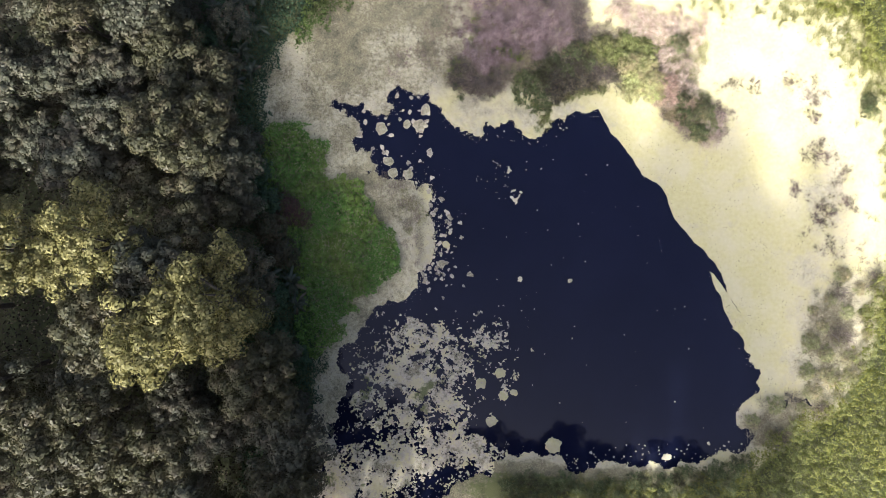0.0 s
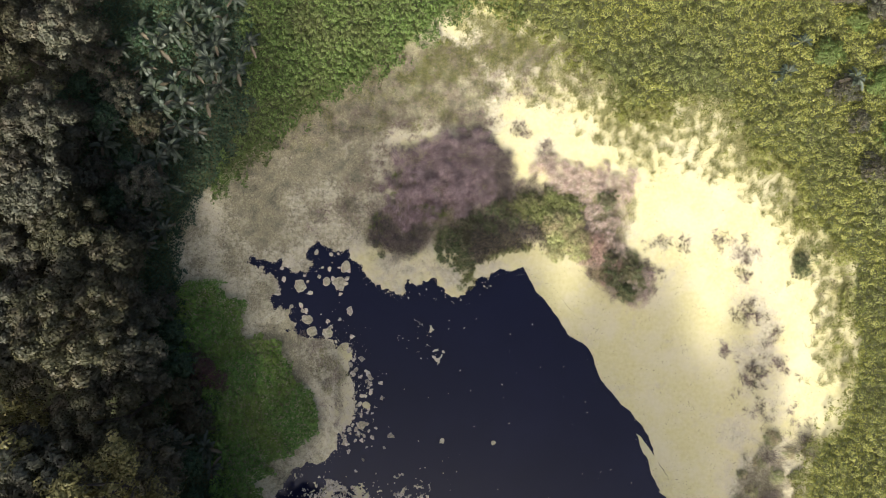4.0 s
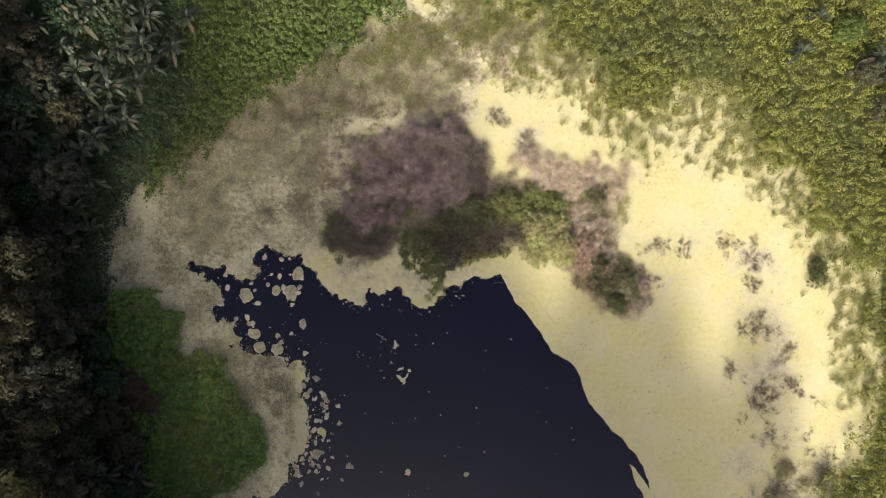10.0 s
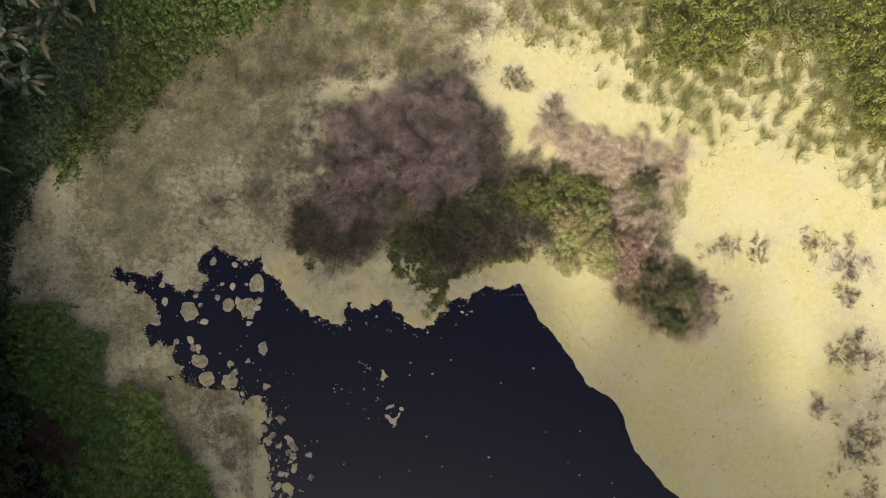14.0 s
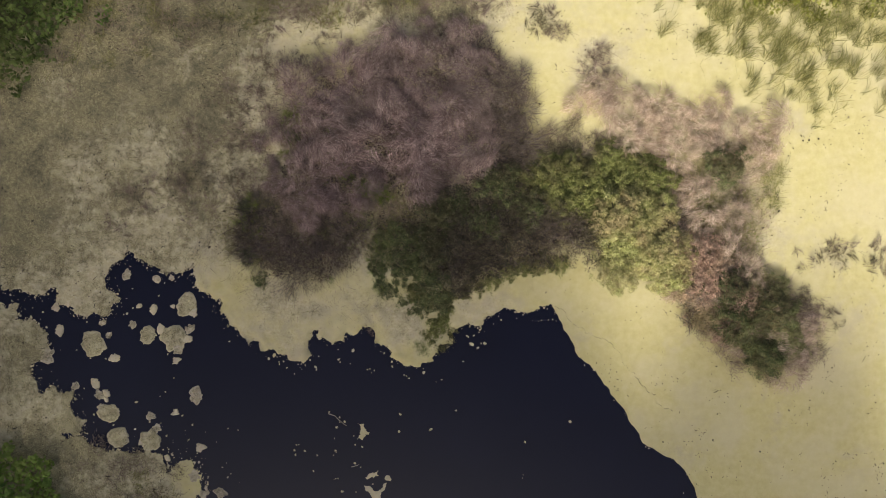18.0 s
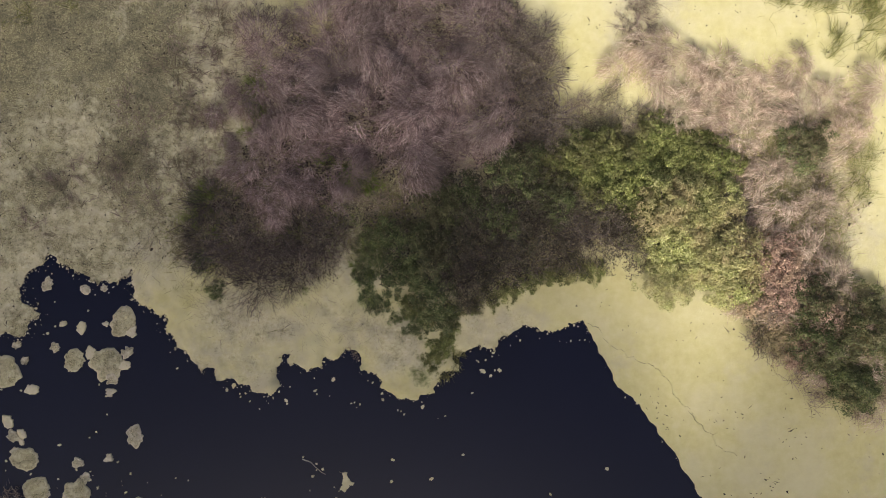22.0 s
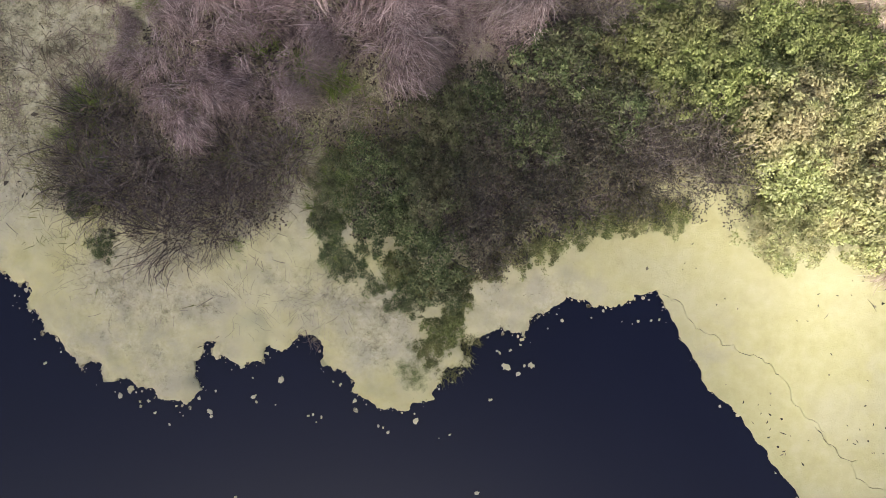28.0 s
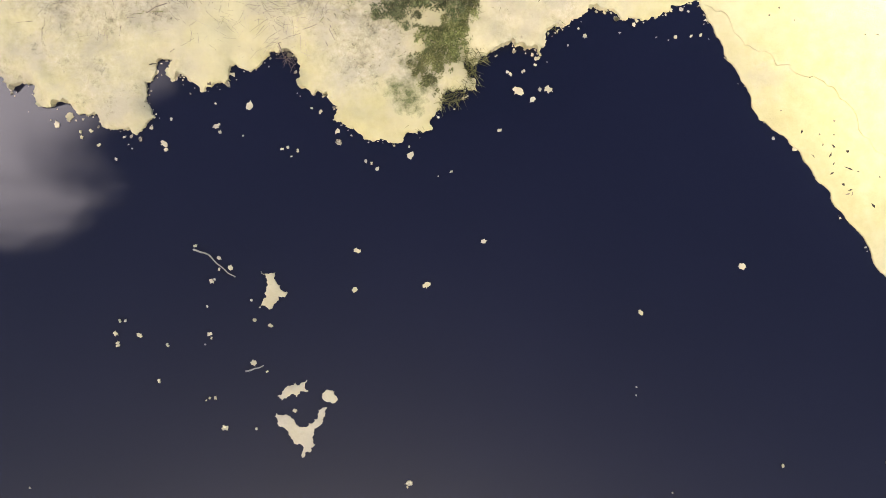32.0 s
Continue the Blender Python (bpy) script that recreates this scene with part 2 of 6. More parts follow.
LEAF_YELLOW = plant("yellow_green_leaf", [(0.0, (0.14, 0.15, 0.026)), (0.5, (0.215, 0.225, 0.042)), (1.0, (0.30, 0.305, 0.075))], patch=(0.125, 0.14, 0.042), scale=0.25, sprig=0.22, fine=2.5)
LEAF_BUSH = plant("bush_leaf", [(0.0, (0.06, 0.075, 0.028)), (0.5, (0.125, 0.15, 0.055)), (1.0, (0.30, 0.33, 0.14))], patch=(0.13, 0.11, 0.06), scale=0.9, sprig=0.3, fine=5.0)
LEAF_OLIVE = plant("olive_bush_leaf", [(0.0, (0.11, 0.125, 0.036)), (0.5, (0.205, 0.23, 0.068)), (1.0, (0.40, 0.41, 0.15))], patch=(0.18, 0.16, 0.07), scale=1.0, sprig=0.35, fine=4.5)
LEAF_RED = plant("red_brown_leaf", [(0.0, (0.06, 0.034, 0.028)), (0.5, (0.115, 0.068, 0.054)), (1.0, (0.20, 0.12, 0.092))], patch=(0.07, 0.06, 0.04), sprig=0.3)
LEAF_BUSHY = plant("light_bush_leaf", [(0.0, (0.17, 0.18, 0.065)), (0.5, (0.29, 0.305, 0.12)), (1.0, (0.43, 0.44, 0.22))], patch=(0.42, 0.33, 0.19), sprig=0.3, fine=5.0)
LEAF_DARK = plant("dark_withered_leaf", [(0.0, (0.045, 0.038, 0.026)), (0.5, (0.10, 0.084, 0.054)), (1.0, (0.24, 0.20, 0.13))], patch=(0.08, 0.085, 0.04), scale=1.1, sprig=0.3, fine=5.0)
LEAF_BROWN = plant("brown_leaf", [(0.0, (0.31, 0.195, 0.145)), (0.5, (0.54, 0.365, 0.275)), (1.0, (0.72, 0.55, 0.40))], patch=(0.38, 0.33, 0.155), sprig=0.3, fine=5.0)
# yellow-green leaf, brightened far above LEAF_BUSH to carry the sun on it
LEAF_SUNNY = plant("sunlit_bush_leaf", [(0.0, (0.26, 0.275, 0.09)), (0.5, (0.43, 0.45, 0.16)), (1.0, (0.64, 0.64, 0.31))], patch=(0.56, 0.45, 0.25), scale=0.9, sprig=0.3, fine=5.0)
LEAF_TREE = plant("olive_tree_leaf", [(0.0, (0.05, 0.051, 0.024)), (0.5, (0.072, 0.071, 0.034)), (1.0, (0.10, 0.095, 0.046))], patch=(0.09, 0.074, 0.04), sprig=0.28, fine=1.3)
LEAF_GREY = plant("grey_tree_leaf", [(0.0, (0.064, 0.068, 0.042)), (0.5, (0.094, 0.097, 0.06)), (1.0, (0.135, 0.132, 0.082))], patch=(0.09, 0.074, 0.045), sprig=0.28, fine=1.3)
# low sun on the tallest crowns is put into this golden tone
LEAF_LIT_TOP = plant("sunlit_tree_leaf", [(0.0, (0.12, 0.112, 0.034)), (0.5, (0.19, 0.175, 0.058)), (1.0, (0.28, 0.255, 0.095))], sprig=0.2, fine=1.3)
LEAF_BANANA = plant("banana_leaf", [(0.0, (0.032, 0.044, 0.028)), (1.0, (0.068, 0.086, 0.052))], patch=(0.05, 0.058, 0.034), rough=0.42, through_light=0.12)
LEAF_DRY = plant("withered_banana_leaf", [(0.0, (0.085, 0.07, 0.042)), (1.0, (0.16, 0.135, 0.085))], rough=0.7, through_light=0.1)

# ---- arithmetic of shapes ----
rng = np.random.default_rng(7)


PERM = rng.permutation(4096)


def pnoise(x, y, seed=0):
    """Smooth gradient noise of about 0 to 1 over the plane."""
    xi, yi = np.floor(x).astype(int), np.floor(y).astype(int)
    fx, fy = x - xi, y - yi
    u, w = fx ** 3 * (fx * (6 * fx - 15) + 10), fy ** 3 * (fy * (6 * fy - 15) + 10)

    def g(i, j):
        a = PERM[(xi + i + PERM[(yi + j + 37 * seed) & 4095]) & 4095] * (2 * np.pi / 4096)
        return np.cos(a) * (fx - i) + np.sin(a) * (fy - j)
    return 0.5 + 1.05 * ((g(0, 0) * (1 - u) + g(1, 0) * u) * (1 - w) + (g(0, 1) * (1 - u) + g(1, 1) * u) * w)


def fbm(x, y, seed=0, octaves=4):
    x, y = np.asarray(x, float), np.asarray(y, float)
    total, amp, norm = 0.0, 1.0, 0.0
    for i in range(octaves):
        x, y = 0.8 * x - 0.6 * y + 3.7, 0.6 * x + 0.8 * y - 1.9
        total = total + amp * pnoise(x, y, seed + i)
        norm, amp = norm + amp, amp * 0.55
        x, y = x * 2.03, y * 2.03
    return total / norm


def inside(poly, x, y):
    p = np.asarray(poly)
    x, y = np.asarray(x, float), np.asarray(y, float)
    hit = np.zeros(x.shape, bool)
    for (ax, ay), (bx, by) in zip(p, np.roll(p, -1, axis=0)):
        if ay != by:
            hit ^= ((ay > y) != (by > y)) & (x < (bx - ax) * (y - ay) / (by - ay) + ax)
    return hit


def edge_distance(poly, x, y):
    p = np.asarray(poly)
    best = np.full(np.shape(x), 1e9)
    for (ax, ay), (bx, by) in zip(p, np.roll(p, -1, axis=0)):
        dx, dy = bx - ax, by - ay
        t = np.clip(((x - ax) * dx + (y - ay) * dy) / (dx * dx + dy * dy + 1e-9), 0, 1)
        best = np.minimum(best, np.hypot(x - ax - t * dx, y - ay - t * dy))
    return best


def ragged(line, step, rough, seed, closed=True):
    """The line broken up into a natural, ragged edge."""
    r = random.Random(seed)
    pts = [tuple(q) for q in line]
    while True:
        out, longest = [], 0
        for (ax, ay), (bx, by) in zip(pts, pts[1:] + (pts[:1] if closed else [])):
            d = math.hypot(bx - ax, by - ay)
            out.append((ax, ay))
            if d > step:
                k = r.uniform(-rough, rough)
                f = r.uniform(0.4, 0.6)
                out.append((ax + (bx - ax) * f - (by - ay) * k, ay + (by - ay) * f + (bx - ax) * k))
                longest = max(longest, d)
        pts = out if closed else out + [pts[-1]]
        if longest / 2 <= step:
            return pts


def mesh_from(name, verts, faces, mat, smooth=False):
    """verts: (n, 3); faces: (m, 3 or 4) or a list of such arrays."""
    faces = faces if isinstance(faces, list) else [faces]
    faces = [np.asarray(f, np.int32) for f in faces if len(f)]
    me = bpy.data.meshes.new(name)
    me.vertices.add(len(verts))
    me.vertices.foreach_set("co", np.asarray(verts, np.float32).ravel())
    loops = np.concatenate([f.ravel() for f in faces])
    sizes = np.concatenate([np.full(len(f), f.shape[1], np.int32) for f in faces])
    me.loops.add(len(loops))
    me.loops.foreach_set("vertex_index", loops)
    me.polygons.add(len(sizes))
    me.polygons.foreach_set("loop_start", np.concatenate([[0], np.cumsum(sizes)[:-1]]).astype(np.int32))
    me.polygons.foreach_set("loop_total", sizes)
    if smooth:
        me.polygons.foreach_set("use_smooth", np.ones(len(sizes), bool))
    me.update(calc_edges=True)
    me.validate()
    me.materials.append(mat)
    return me


def part(name, mesh, parent, label="", m=None):
    """One mesh as a part of a thing."""
    ob = new(name, mesh)
    ob.parent = parent
    if m is not None:
        ob.matrix_local = m
    return tagged(ob, label)


def unit(v):
    return v / np.maximum(np.linalg.norm(v, axis=-1, keepdims=True), 1e-9)


def leaves(at, normal, length, width, seed=0, fold=0.25, along=None):
    """Folded leaves, one at each place, with its face along normal: verts and faces."""
    r = np.random.default_rng(seed)
    n = len(at)
    normal = unit(normal)
    if along is None:
        along = unit(np.cross(normal, unit(r.normal(size=(n, 3)))))
    else:
        along = unit(along - normal * (along * normal).sum(-1, keepdims=True))
    side = np.cross(normal, along)
    L, Wd = np.reshape(length, (-1, 1)) * np.ones((n, 1)), np.reshape(width, (-1, 1)) * np.ones((n, 1))
    v = np.empty((n, 4, 3))
    v[:, 0] = at - along * L / 2
    v[:, 1] = at + side * Wd / 2 + normal * Wd * fold + along * L * 0.06
    v[:, 2] = at + along * L / 2 - normal * L * 0.12
    v[:, 3] = at - side * Wd / 2 + normal * Wd * fold + along * L * 0.06
    return v.reshape(-1, 3), np.arange(4 * n).reshape(-1, 4)


def domes(x, y, gap, seed):
    """Crowded small mounds over the plane: how high one stands at a place (0 to 1), and its slope there."""
    i0, j0 = np.floor(x / gap).astype(int), np.floor(y / gap).astype(int)
    best, bx, by, bk = np.full(np.shape(x), 1e9), np.zeros(np.shape(x)), np.zeros(np.shape(x)), np.zeros(np.shape(x))
    for di in (-1, 0, 1):
        for dj in (-1, 0, 1):
            i, j = i0 + di, j0 + dj
            h = PERM[(i + PERM[(j + 53 * seed) & 4095]) & 4095]
            g = PERM[(h + 911) & 4095]
            cx, cy = (i + h / 4096) * gap, (j + g / 4096) * gap
            d = np.hypot(x - cx, y - cy) / gap
            hit = d < best
            best, bx, by, bk = np.where(hit, d, best), np.where(hit, x - cx, bx), np.where(hit, y - cy, by), np.where(hit, PERM[(g + 77) & 4095] / 4096, bk)
    return (1 - np.clip(best / 0.95, 0, 1) ** 2) ** 0.7 * (0.65 + 0.35 * bk), bx / gap, by / gap


def blades(base, lean, length, width, droop=0.6, seed=0):
    """Grass blades that rise from base, lean over by lean (x, y) and droop: verts and faces."""
    r = np.random.default_rng(seed)
    n = len(base)
    d = np.concatenate([lean, np.ones((n, 1))], axis=1)
    d = unit(d)
    flat = unit(np.concatenate([lean, np.zeros((n, 1))], axis=1) + 1e-6)
    side = np.stack([-flat[:, 1], flat[:, 0], np.zeros(n)], axis=1)
    side = unit(side + 0.5 * r.normal(size=(n, 3)))
    L = np.reshape(length, (-1, 1)) * np.ones((n, 1))
    Wd = np.reshape(width, (-1, 1)) * np.ones((n, 1))
    wob = r.normal(size=(n, 3)) * 0.06
    v = np.empty((n, 7, 3))
    for i, (f, w) in enumerate(((0, 0.8), (0.4, 1.0), (0.75, 0.7), (1, 0))):
        p = base + d * L * f + (flat * 0.5 - np.array([0, 0, 1.0])) * L * droop * f * f + wob * L * f
        if i < 3:
            v[:, 2 * i], v[:, 2 * i + 1] = p - side * Wd * w / 2, p + side * Wd * w / 2
        else:
            v[:, 6] = p
    v[:, :, 2] = np.maximum(v[:, :, 2], 0.02)
    k = 7 * np.arange(n)[:, None]
    return v.reshape(-1, 3), [np.concatenate([k + [0, 1, 3, 2], k + [2, 3, 5, 4]]), k + [4, 5, 6]]


def tubes(paths, radii, sides=3):
    """Round limbs along paths (n, k, 3) with radii (n, k): verts and faces."""
    paths, radii = np.asarray(paths, float), np.asarray(radii, float)
    n, k, _ = paths.shape
    d = unit(np.gradient(paths, axis=1))
    ref = np.where(np.abs(d[..., 2:3]) > 0.9, np.array([1.0, 0, 0]), np.array([0, 0, 1.0]))
    u = unit(np.cross(d, ref))
    w = np.cross(d, u)
    a = np.arange(sides) * 2 * np.pi / sides
    v = paths[:, :, None] + radii[:, :, None, None] * (u[:, :, None] * np.cos(a)[:, None] + w[:, :, None] * np.sin(a)[:, None])
    idx = np.arange(n * k * sides).reshape(n, k, sides)
    nxt = np.roll(idx, -1, axis=2)
    f = np.stack([idx[:, :-1], nxt[:, :-1], nxt[:, 1:], idx[:, 1:]], axis=-1).reshape(-1, 4)
    return v.reshape(-1, 3), f


def spread(poly, gap, seed, tries=30000):
    """Places in poly, at least gap apart."""
    r = np.random.default_rng(seed)
    p = np.asarray(poly)
    lo, hi = p.min(0), p.max(0)
    area = (hi - lo).prod()
    q = r.uniform(lo, hi, size=(min(tries, int(area / gap ** 2 * 6) + 8), 2))
    q = q[inside(poly, q[:, 0], q[:, 1])]
    cells, kept = {}, []
    for x, y in q:
        i, j = int(x // gap), int(y // gap)
        if all((x - a) ** 2 + (y - b) ** 2 >= gap * gap for di in (-1, 0, 1) for dj in (-1, 0, 1) for a, b in cells.get((i + di, j + dj), ())):
            cells.setdefault((i, j), []).append((x, y))
            kept.append((x, y))
    return kept


def stand(x, y, z=0.0, turn=None, size=1.0, high=None):
    """The pose of a plant that stands at a place."""
    turn = random.uniform(0, 360) if turn is None else turn
    return Matrix.LocRotScale((x, y, z), Euler((random.uniform(-0.06, 0.06), random.uniform(-0.06, 0.06), radians(turn))), (size, size, high or size))


# ---- the plan ----
NORTH = [(-0.09, 9.39), (0.04, 8.9), (0.35, 8.53), (0.54, 8.25), (1.08, 8.08), (1.28, 7.75), (1.82, 7.66), (2.12, 7.47), (2.51, 7.38), (2.75, 7.62),
         (2.63, 7.9), (2.78, 8.36), (2.99, 8.42), (2.95, 8.18), (3.38, 7.97), (3.71, 8.08), (3.88, 8.36), (4.07, 8.25), (4.33, 8.53), (4.74, 8.35),
         (4.91, 7.94), (5.26, 7.78), (5.21, 7.58), (5.58, 7.39), (5.97, 7.27), (6.57, 7.45), (6.61, 7.71), (7.19, 7.99), (7.04, 8.46), (8.09, 8.48),
         (8.15, 8.68), (8.61, 9.02), (9.22, 8.98), (9.88, 9.19), (10.3, 9.27)]
EAST = [(10.89, 8.12), (11.31, 7.46), (11.88, 6.84), (12.33, 6.23), (13.12, 4.98), (13.62, 4.63), (14.16, 4.39), (14.68, 3.72), (14.91, 3.16), (15.14, 2.42), (15.29, 2.0), (15.81, 1.38), (16.43, 0.74), (16.63, 0.39), (17.3, -0.1)]
SPLIT = [(17.33, -0.2), (18.15, -1.2), (18.52, -1.94), (18.79, -2.88), (18.45, -2.35), (18.0, -1.76), (17.63, -1.5), (17.89, -2.32), (18.38, -3.06), (18.76, -4.37), (19.21, -5.3), (19.96, -6.31)]
CORNER = [(20.23, -7.44), (21.05, -8.26), (20.98, -9.31), (20.23, -9.98), (19.41, -10.81), (19.59, -11.74), (20.6, -12.3), (19.97, -13.42), (17.8, -13.72), (15.56, -14.25), (13.69, -13.99), (11.82, -14.25), (9.95, -14.55), (8.08, -14.62)]
SOUTH = [(7.52, -13.61), (5.83, -13.42), (4.15, -13.42), (3.22, -15.11), (0.6, -15.74), (-1.65, -17.16), (-5.01, -19.0), (-8.38, -17.91), (-9.12, -15.67), (-8.0, -13.05), (-6.88, -11.18), (-6.43, -9.31), (-7.03, -7.44), (-6.88, -6.62), (-6.42, -6.31), (-5.38, -5.19), (-4.64, -4.25), (-3.15, -3.5), (-1.66, -2.57), (-1.59, -1.45), (-0.74, -0.7), (-0.85, 0.79)]
WEST = [(-0.69, 3.82), (-0.97, 4.2), (-1.82, 3.91), (-1.92, 4.29), (-2.29, 4.57), (-2.86, 4.52), (-3.61, 4.57), (-4.08, 4.76), (-4.93, 4.95), (-5.11, 5.14), (-4.46, 5.23), (-4.36, 5.61), (-4.83, 6.18), (-4.7, 6.52), (-5.3, 6.65), (-5.68, 6.36), (-5.96, 6.93), (-5.58, 7.69), (-5.48, 8.06), (-5.67, 8.44), (-6.51, 8.72), (-6.42, 9.19), (-7.17, 9.28), (-7.64, 9.38), (-7.07, 9.9), (-6.61, 9.66), (-6.04, 9.53), (-5.29, 9.76), (-4.82, 9.2), (-4.36, 8.82), (-3.51, 9.01), (-3.23, 9.39), (-3.7, 9.76), (-3.41, 10.52), (-3.04, 11.08), (-2.76, 10.71), (-2.29, 10.43), (-1.54, 10.24), (-0.97, 10.53), (-0.88, 9.77), (-0.31, 9.4)]
SHORE = NORTH + EAST + SPLIT + CORNER + SOUTH + WEST
MARSH = [(-11.4, 7.8), (-11.8, 10.9), (-10.6, 13.3), (-8.2, 15.0), (-6.2, 16.8), (-4.5, 18.6), (-2.1, 20.2), (0.7, 21.9), (3.4, 23.6), (5.4, 25.3), (7.5, 26.7),
         (9.5, 25.0), (13.0, 23.3), (15.7, 21.0), (16.4, 18.9), (18.4, 18.9), (21.2, 20.0), (23.2, 19.6), (24.6, 16.6), (27.4, 15.2), (28.1, 12.5), (29.5, 11.1),
         (31.2, 9.4), (30.9, 7.0), (31.6, 4.6), (31.2, 1.9), (30.6, -0.9), (28.6, -2.2), (27.9, -7.4), (26.0, -10.4), (23.0, -11.9), (21.2, -13.4), (19.3, -15.3),
         (15.6, -16.0), (10.0, -16.4), (4.3, -17.2), (-3.1, -20.5), (-9.1, -19.3), (-10.4, -15.7), (-9.2, -13.0), (-8.0, -10.4), (-8.2, -6.7), (-8.6, -4.5), (-9.1, -1.1), (-9.9, 2.3), (-11.4, 5.6)]
# the bright green bank in the west
BANK = [(-10.44, 8.4), (-8.95, 8.03), (-7.65, 6.73), (-7.83, 5.06), (-5.59, 4.51), (-4.47, 2.27), (-3.16, 1.35), (-2.79, -1.08), (-3.53, -2.2), (-5.39, -2.95), (-6.32, -4.82), (-7.24, -6.69), (-9.67, -7.06), (-9.5, -1.47), (-10.25, 0.77), (-11.0, 3.38), (-12.12, 5.61), (-11.74, 7.84)]
# the island of bushes north of the water
PINK_AREA = [(2.2, 15.3), (4.2, 16.7), (6.5, 17.3), (8.3, 17.4), (8.8, 15.8), (9.4, 14.7), (9.2, 13.5), (7.2, 12.8), (5.5, 12.8), (3.2, 12.2), (1.8, 12.5), (2.0, 14.2)]
DEAD_AREA = [(0.5, 12.8), (3.2, 12.2), (5.5, 12.7), (6.0, 11.6), (4.5, 11.2), (4.5, 10.0), (3.2, 9.3), (1.3, 9.6), (0.3, 11.0)]
BAND_AREA = [(5.2, 11.3), (5.8, 12.5), (8.0, 13.3), (9.5, 13.5), (10.5, 12.0), (9.7, 10.7), (8.2, 10.0), (7.6, 9.3), (6.7, 8.7), (5.7, 9.3), (5.2, 10.2)]
BROWN_AREA = [(13.4, 13.6), (16.1, 13.4), (16.4, 10.8), (18.6, 9.0), (18.5, 7.5), (17.3, 7.0), (16.1, 7.3), (14.5, 8.6), (13.8, 10.3)]
TUFT_AREA = [(10.9, 15.4), (11.6, 16.4), (12.6, 15.6), (14.4, 16.0), (16.0, 15.4), (17.4, 15.2), (17.0, 13.6), (15.6, 13.9), (13.9, 13.4), (12.2, 14.4)]
NE_AREA = [(8, 25), (13, 23.5), (16, 21), (17, 19.5), (24, 20), (25, 17), (28, 15.5), (29, 12), (31, 10), (31.2, 2), (29.0, 2), (28.5, 8), (26, 12.5), (23.5, 14.5), (17, 15.8), (13, 19.0), (9, 20.5)]
ARC_AREA = [(-3.4, 19.5), (1.3, 22.6), (4.1, 23.6), (12.9, 23.7), (15.7, 20.6), (12.6, 19.9), (7.5, 19.9), (4.1, 18.2), (-0.7, 17.8), (-5.5, 16.4)]
SCRUB_AREA = [(24.2, -3.3), (26.8, -1.1), (29.0, -2.2), (27.9, -6.7), (26.8, -9.7), (24.5, -12.3), (20.8, -13.0), (20.0, -11.2), (21.5, -9.7), (23.8, -9.3)]
SOUTH_AREA = [(20.8, -13.4), (18.9, -16.0), (8.1, -16.8), (4.0, -16.8), (4.3, -14.8), (8.4, -15.3), (15.6, -14.9)]
WOOD = [(-31, -21), (-8.5, -21), (-8.0, -14), (-8.6, -7), (-10.6, -3), (-11.5, 2), (-13.2, 7), (-15.0, 12), (-17.0, 16), (-14.5, 20), (-14.0, 29), (-31, 29)]
# where the mat is brown thatch or moss: centre, half-widths, weight
THATCH = [(1.5, 9.5, 0.9, 0.5, 0.3), (3.1, 9.1, 0.7, 0.35, 0.22), (4.6, 9.2, 0.8, 0.5, 0.3), (5.7, 8.7, 0.5, 0.6, 0.22), (8.5, 23.2, 2.4, 1.6, 0.5), (5.0, 22.6, 2.5, 1.4, 0.4), (4.0, 8.4, 5.0, 0.7, 0.18), (-6.4, 13.2, 1.5, 2.6, 0.35), (-0.3, 16.3, 0.8, 2.2, 0.32), (-2.2, 18.0, 2.0, 0.8, 0.3), (6.0, 7.7, 0.9, 0.6, 0.22), (2.2, 7.8, 1.4, 0.7, 0.22), (8.6, 9.4, 0.8, 0.5, 0.2), (2.5, 20.5, 5.5, 2.2, 0.75), (6.5, 18.7, 2.4, 1.6, 0.55), (-3.5, 16.5, 2.5, 2.0, 0.25), (25.5, 4.5, 1.6, 4.0, 0.30), (24.5, 10.0, 1.8, 1.2, 0.28), (19.5, 10.8, 1.6, 0.6, 0.25), (26, -6, 2.6, 4.0, 0.75), (22, -12, 2.5, 2.0, 0.8),
          (13, -15.6, 9, 1.2, 1.1), (4.5, -15.4, 4, 1.6, 1.1), (-5, -17.5, 4, 2.5, 0.8), (4.3, 12.6, 4.0, 1.9, 0.9), (15.5, 11.0, 1.3, 2.6, 0.8), (13.5, 14.7, 2.2, 0.6, 0.5), (11.5, 17, 0.8, 1.0, 0.35), (11, 23, 3, 1.5, 0.4), (-3.5, 3.0, 2.5, 2.5, 0.3)]
MOSS = [(4.2, 22.3, 2.4, 1.4, 0.4), (7.2, 25.0, 1.6, 1.2, 0.45), (12.0, 12.0, 1.8, 1.6, 0.9), (6.2, 7.9, 0.4, 0.5, 0.6), (28.0, 9.6, 0.7, 0.9, 0.8), (17.3, 8.2, 1.1, 1.0, 0.8), (3.0, 20.5, 5.5, 1.8, 0.38), (12, 22.5, 3, 1.3, 0.35), (29.5, 5, 1.0, 5.0, 0.3), (12, -15.8, 8, 0.8, 0.7), (4.5, -15.8, 3.5, 1.2, 0.8),
        (26.5, -9, 2.5, 2.5, 0.5), (-2.5, 2.5, 0.8, 1.2, 0.35), (-1.4, 12.8, 0.3, 0.3, 0.6), (-4.5, 13.5, 1.0, 1.5, 0.25), (-8.5, 12.0, 1.0, 2.0, 0.2)]
